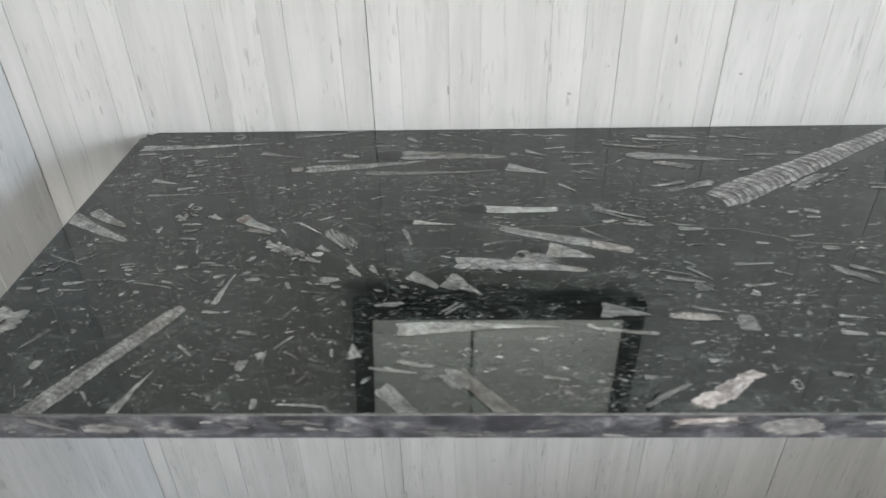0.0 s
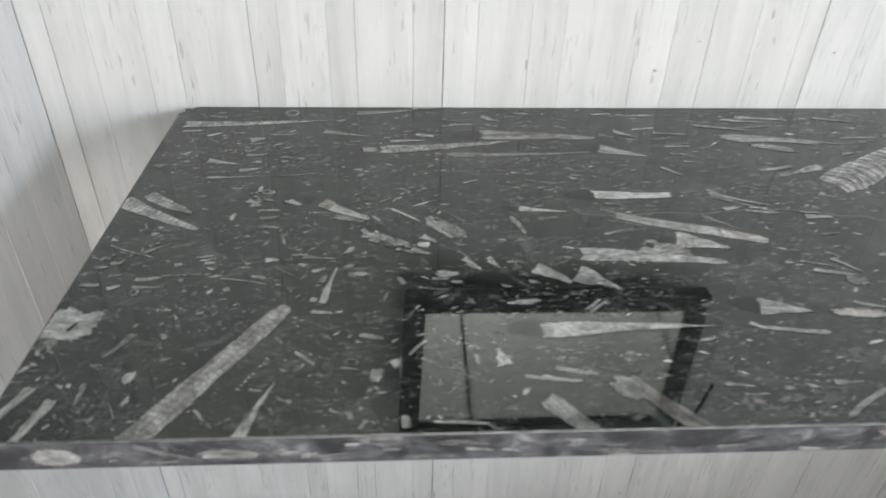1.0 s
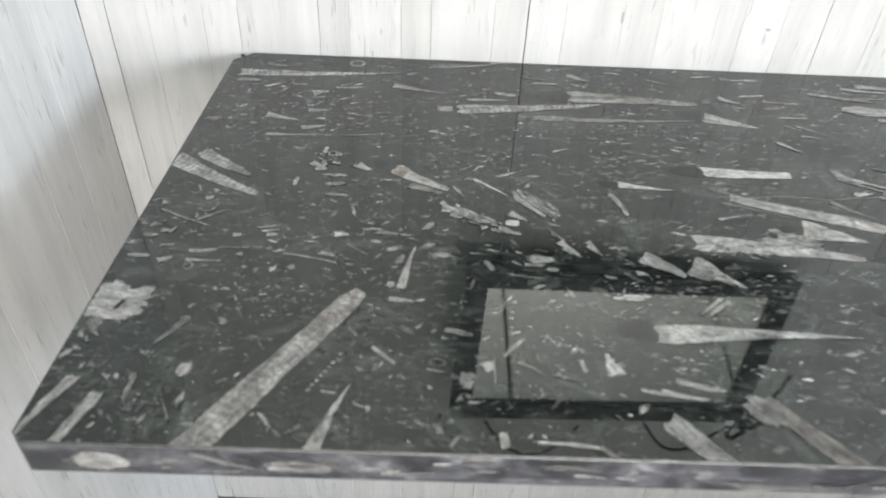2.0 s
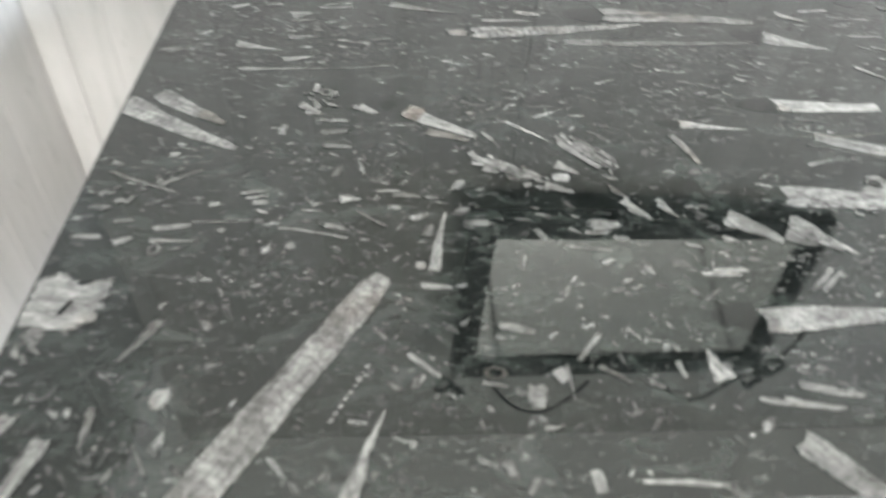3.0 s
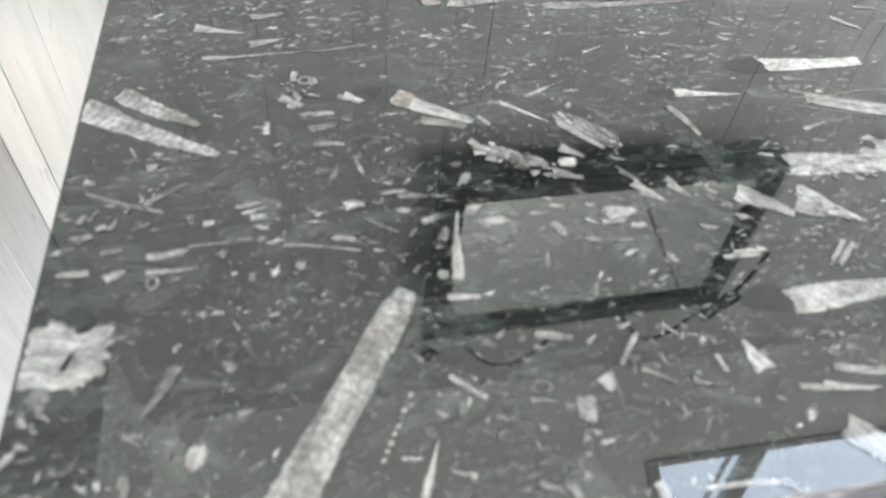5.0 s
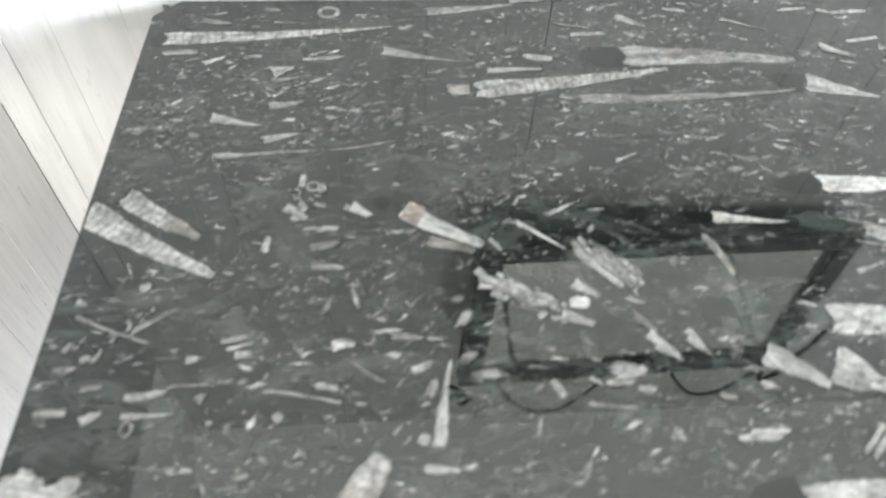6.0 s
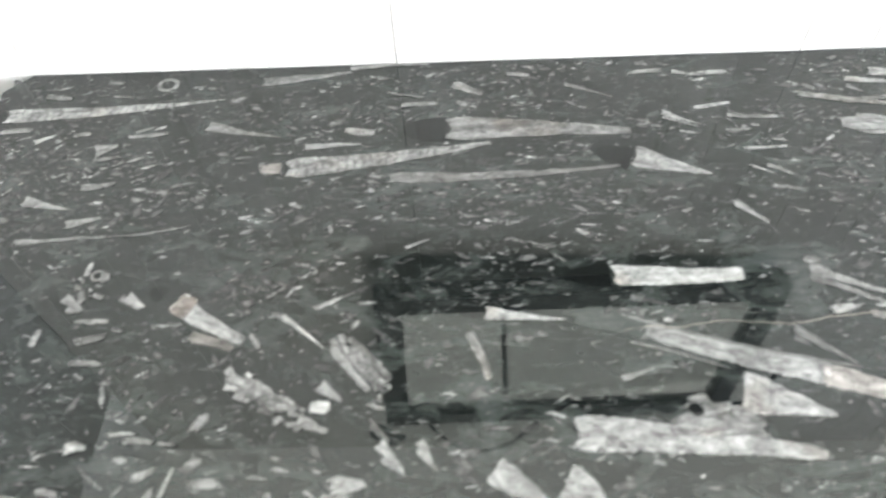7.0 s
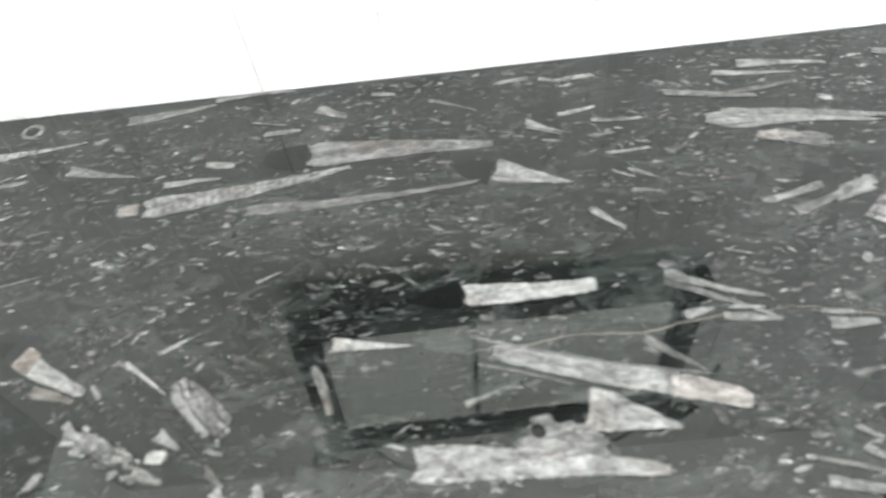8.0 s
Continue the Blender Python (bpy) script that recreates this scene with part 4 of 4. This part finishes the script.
# shell fragments too many to count, scattered through the stone
def fragments(name, count, seed, lengths, tone, label, spread, reach):
    r = random.Random(seed)
    verts, faces = [], []
    placed = 0
    while placed < count:
        fx, fy = r.uniform(0.012, reach), r.uniform(-DEPTH + 0.01, -0.008)
        density = 0.30 + 1.1 * noise.noise((fx * 7, fy * 10, 3.0)) + 0.9 * noise.noise((fx * 22, fy * 28, 8.0 + seed)) + (0.22 if fy > -0.19 else -0.14 if fy > -0.31 else 0.0)
        if r.random() > density:
            continue
        length = lengths[0] * (lengths[1] / lengths[0]) ** (r.random() ** 1.6)
        width = length * r.uniform(0.15, 0.58)
        turn = radians(r.gauss(2, spread))
        if fx < 0.42 and fy < -0.25:
            turn = radians(r.uniform(-75, 75))
        clash = False
        for bx, by, bl, ba, bw in made_fossils:
            dx, dy = fx - bx, fy - by
            if abs(dx) < bl and abs(dy) < bl:
                ca, sa = math.cos(radians(ba)), math.sin(radians(ba))
                if abs(dx * ca + dy * sa) < bl / 2 + length * 0.35 and abs(-dx * sa + dy * ca) < bw / 2 + length * 0.3:
                    clash = True
                    break
        if clash:
            continue
        ca, sa = math.cos(turn), math.sin(turn)
        style = r.random()
        k = 7
        base = len(verts)
        ring = []
        for j in range(k):
            a = 2 * math.pi * j / k + r.uniform(-0.25, 0.25)
            u, v = math.cos(a) * length / 2, math.sin(a) * width / 2
            if style < 0.5:
                v *= 0.25 + 0.75 * (0.5 - u / length)
            q = 1 + r.uniform(-0.3, 0.3)
            ring.append((fx + (u * ca - v * sa) * q, min(-0.004, fy + (u * sa + v * ca) * q)))
        z = TOP + 0.00004 + 0.00002 * seed + 0.00001 * r.random()
        verts += [(p[0], max(p[1], -DEPTH + 0.003), z) for p in ring] + [(p[0], max(p[1], -DEPTH + 0.003), TOP - 0.0002) for p in ring]
        verts.append((sum(p[0] for p in ring) / k, min(-0.004, sum(p[1] for p in ring) / k), z))
        for j in range(k):
            faces.append((base + j, base + (j + 1) % k, base + 2 * k))
            faces.append((base + j, base + (j + 1) % k, base + k + (j + 1) % k, base + k + j))
        placed += 1
    me = bpy.data.meshes.new(name)
    me.from_pydata(verts, [], faces)
    me.update()
    core = me.attributes.new("core", "FLOAT", "POINT")
    for hub in range(14, len(verts), 15):
        core.data[hub].value = 0.48
    me.materials.append(CHIP[tone])
    ob = new(name, me)
    ob.parent = slab
    return tagged(ob, label, kind="stuff")


fragments("shell_fragments", 450, 3, (0.004, 0.020), "dim", "faint dark grey shell fragments in the stone", 30, 1.35)
fragments("shell_fragments", 4000, 4, (0.0009, 0.0042), "pale", "tiny pale shell crumbs in the stone", 40, 1.35)
fragments("shell_fragments", 1800, 5, (0.004, 0.017), "pale", "small pale shell fragments in the stone", 22, 1.35)
fragments("shell_fragments", 4200, 6, (0.003, 0.019), "grey", "small grey shell fragments in the stone", 26, 1.35)


# shell sections cut through by the slab's front edge
def edge_fossil(kind, tone, x0, z0, x1, z1, w0, w1, seed):
    length = math.hypot(x1 - x0, z1 - z0)
    ob = part("edge_fossil", section_mesh(kind, length, w0 / 1000, w1 / 1000, seed), HONED[tone], slab)
    ob.matrix_local = pose((x0 + x1) / 2, -DEPTH - 0.0001 - 0.000012 * (seed % 97), (z0 + z1) / 2, 90, 0, 0) @ pose(0, 0, 0, 0, 0, math.degrees(math.atan2(z1 - z0, x1 - x0)))


edge_fossil("oval", "pale", 0.029, 0.883, 0.070, 0.882, 23, 23, 1)
edge_fossil("oval", "pale", 0.158, 0.884, 0.211, 0.880, 13, 13, 2)
edge_fossil("cone", "grey", 0.108, 0.894, 0.153, 0.878, 9, 4, 3)
edge_fossil("blob", "pale", 0.233, 0.878, 0.252, 0.880, 9, 9, 4)
edge_fossil("oval", "pale", 0.779, 0.884, 0.841, 0.884, 24, 24, 5)
edge_fossil("cone", "grey", 0.475, 0.877, 0.553, 0.872, 9, 3, 6)
edge_fossil("blob", "pale", 0.090, 0.886, 0.104, 0.886, 9, 6, 7)
edge_fossil("blob", "rosy", 0.690, 0.890, 0.768, 0.892, 12, 12, 8)
edge_fossil("cone", "grey", 0.345, 0.890, 0.385, 0.888, 8, 3, 9)
edge_fossil("blob", "grey", 0.290, 0.893, 0.315, 0.892, 7, 5, 10)

er = random.Random(31)
ex = 0.01
while ex < 1.5:
    ex += er.uniform(0.012, 0.034)
    el, ez = er.uniform(0.008, 0.030), er.uniform(TOP - THICK + 0.006, TOP - 0.006)
    edge_fossil(er.choice(("blob", "cone", "tube", "oval")), er.choice(("grey", "grey", "pale")), ex, ez, ex + el, ez + er.uniform(-0.004, 0.004), er.uniform(3, 7), er.uniform(1.5, 5), 200 + int(ex * 1000))

# ---- hanging mirror ----
MB, DEEP = 0.034, 0.020                       # rail width, frame depth
mw, mz0, mz1 = 0.2615, -0.0105, 0.3065        # half width, foot and head of the frame
mirror = tagged(new("wall_mirror"), "small mirror in a deep black frame tilting from the wall", "mirror")
mirror.matrix_world = pose(0.5745, -0.056 + 0.037 * math.sin(radians(MIRROR_TILT)), 1.257 - 0.037 * math.cos(radians(MIRROR_TILT)), MIRROR_TILT, 0, 3.2)
ASKEW = pose(0, 0, 0.148) @ pose(0, 0, 0, 0, -2.8, 0) @ pose(0, 0, -0.148)  # it hangs a little crooked


def mirror_part(name, bm, mat, label=""):
    bmesh.ops.transform(bm, matrix=ASKEW, verts=bm.verts[:])
    return part(name, bm, mat, mirror, label)


mirror_part("backboard", boxed(-mw + 0.01, mw - 0.01, 0.010, 0.018, mz0 + 0.01, mz1 - 0.01), BLACK)
mirror_part("glass", boxed(-mw + MB - 0.004, mw - MB + 0.004, 0.0, 0.0095, mz0 + MB - 0.004, mz1 - MB + 0.004), MIRROR, "plain mirror glass")
for r in ((-mw, mw, mz0, mz0 + MB), (-mw, mw, mz1 - MB, mz1), (-mw, -mw + MB, mz0 + MB, mz1 - MB), (mw - MB, mw, mz0 + MB, mz1 - MB)):
    mirror_part("frame_rail", boxed(r[0], r[1], -0.010, DEEP, r[2], r[3], 0.003, 2), BLACK)
for u in (-0.12, 0.12):
    mirror_part("wall_bracket", boxed(u - 0.012, u + 0.012, 0.0185, 0.085, 0.12, 0.15), BLACK, "black wall bracket behind the frame")


def tube(name, pts, radius, mat, parent, label=""):
    cu = bpy.data.curves.new(name, "CURVE")
    cu.dimensions, cu.bevel_depth, cu.bevel_resolution = "3D", radius, 2
    sp = cu.splines.new("NURBS")
    sp.points.add(len(pts) - 1)
    for p, q in zip(sp.points, pts):
        p.co = (*q, 1)
    sp.use_endpoint_u, sp.order_u = True, 3
    tmp = bpy.data.objects.new(name, cu)
    scene.collection.objects.link(tmp)
    bpy.context.view_layer.update()
    dg = bpy.context.evaluated_depsgraph_get()
    me = bpy.data.meshes.new_from_object(tmp.evaluated_get(dg))
    bpy.data.objects.remove(tmp)
    me.materials.clear()
    me.materials.append(mat)
    ob = new(name, me)
    ob.parent = parent
    return tagged(ob, label) if label else ob


# a cord swags over the top rail and is knotted at both upper corners
tube("cord", [(-0.205, 0.0, 0.312), (-0.185, -0.012, 0.345), (-0.145, -0.014, 0.385), (-0.100, -0.014, 0.388), (-0.060, -0.012, 0.352), (-0.035, 0.0, 0.330)], 0.0028, CORD, mirror, "looped black hanging cord")
tube("cord", [(0.075, 0.0, 0.312), (0.095, -0.012, 0.345), (0.130, -0.014, 0.383), (0.175, -0.014, 0.380), (0.212, -0.012, 0.338), (0.240, -0.012, 0.318)], 0.0030, CORD, mirror, "looped black hanging cord")
tube("cord", [(0.270, -0.012, 0.300), (0.292, -0.012, 0.268), (0.300, -0.010, 0.240), (0.312, -0.008, 0.205)], 0.0036, CORD, mirror, "hanging black cord end")


def knot(x, z, radius):
    """A loop of the cord's knot."""
    ring = [(x + radius * (1 + 0.15 * math.sin(3 * a)) * math.cos(a), -0.014 + 0.004 * math.sin(2 * a), z + radius * math.sin(a)) for a in (2 * math.pi * k / 14 for k in range(16))]
    tube("cord_knot", ring, 0.0042, CORD, mirror, "knotted black cord loop")


for kx, kz, kr in ((0.248, 0.336, 0.015), (0.276, 0.308, 0.017), (0.262, 0.318, 0.009), (-0.278, 0.300, 0.014), (-0.258, 0.322, 0.011)):
    knot(kx, kz, kr)
part("tag", boxed(0.222, 0.236, -0.018, -0.0165, 0.302, 0.314), PAINT, mirror, "small white tag on the cord")
# ---- wall boards, one by one ----
WHITEN_FROM = 1.59                                  # above this height added white stands in for light on the side wall
part("gable_lining", boxed(LEFT - 0.0115, LEFT, FRONT, BACK - 0.0003, WHITEN_FROM, CEILING - 0.001), PAINT, wall_left, "added white lining that brightens the unlit upper side wall")
board_cache = {}


def board(parent, at, width, wall, groove):
    """One upright board; groove is the open joint on its far side."""
    key = (round(width, 4), wall, groove)
    top = EAVES - 0.001 if wall == "back" else WHITEN_FROM - 0.001
    if key not in board_cache:
        ease = min(0.0008, 0.00025 + groove / 2)
        if wall == "back":
            bm = boxed(0.0001, width - groove, 0, 0.012, FLOOR + 0.001, top, ease)
        else:
            bm = boxed(-0.012, 0, 0.0001, width - groove, FLOOR + 0.001, top, ease)
        board_cache[key] = mesh_of(bm, "board", WOOD)
    ob = new("board", board_cache[key])
    ob.parent = parent
    ob.location = (at, BACK, 0) if wall == "back" else (LEFT, at, 0)


# joints of the back wall from the corner on; the wider ones stand open
JOINTS = [LEFT, -0.150, -0.100, -0.030, 0.014, 0.115, 0.153, 0.218, 0.256, 0.334, 0.377, 0.423, 0.496, 0.543, 0.646, 0.696, 0.749, 0.812, 0.877, 0.905, 0.968, 1.044, 1.110, 1.205]
OPEN = {-0.150: 0.0012, 0.115: 0.0007, 0.377: 0.0010, 0.256: 0.0004, 0.014: 0.0004, 0.749: 0.0004, 0.905: 0.0005, 1.205: 0.0009}
br = random.Random(5)
while JOINTS[-1] < RIGHT - 0.15:
    JOINTS.append(round(JOINTS[-1] + br.uniform(0.06, 0.12), 3))
JOINTS.append(RIGHT - 0.002)
for a, c in zip(JOINTS, JOINTS[1:]):
    board(wall_back, a, c - a, "back", OPEN.get(c, 0.0001))
y = BACK - 0.0002
for n, w in enumerate((0.105, 0.080, 0.150, 0.070, 0.098, 0.120, 0.075, 0.105, 0.090, 0.130, 0.080, 0.100, 0.115, 0.09, 0.12, 0.10, 0.11, 0.095, 0.12, 0.10, 0.13, 0.09, 0.1, 0.11)):
    if y - w > FRONT:
        board(wall_left, y - w, w, "left", 0.0010 if n in (2, 5, 9) else 0.0004)
        y -= w


# knots, nicks and dents in the boards
def wall_mark(x, z, wide, high, mat, seed):
    r = random.Random(seed)
    bm = bmesh.new()
    ring = []
    for k in range(12):
        a = 2 * math.pi * k / 12
        q = 1 + r.uniform(-0.22, 0.22)
        ring.append(bm.verts.new((math.cos(a) * wide / 2 * q, -0.0002, math.sin(a) * high / 2 * q)))
    hub = bm.verts.new((0, -0.0003, 0))
    base = [bm.verts.new((v.co.x, 0.001, v.co.z)) for v in ring]
    for k in range(12):
        j = (k + 1) % 12
        bm.faces.new((ring[k], ring[j], hub))
        bm.faces.new((ring[k], ring[j], base[j], base[k]))
    ob = part("knot", bm, mat, wall_back)
    ob.location = (x, BACK, z)


for n, (x, z, wide, high, mat) in enumerate((
        (0.205, 1.013, 0.013, 0.012, KNOT), (0.830, 1.039, 0.004, 0.013, NICK), (0.680, 0.957, 0.007, 0.005, NICK),
        (0.494, 0.965, 0.003, 0.017, NICK), (0.497, 0.985, 0.003, 0.010, KNOT), (0.735, 1.000, 0.004, 0.003, NICK),
        (0.935, 0.985, 0.005, 0.004, NICK), (0.512, 0.995, 0.004, 0.008, KNOT), (0.345, 1.052, 0.003, 0.009, KNOT),
        (-0.125, 0.840, 0.004, 0.006, KNOT), (0.620, 0.020, 0.005, 0.004, NICK), (0.800, 0.110, 0.010, 0.006, KNOT))):
    wall_mark(x, z, wide, high, mat, 40 + n)
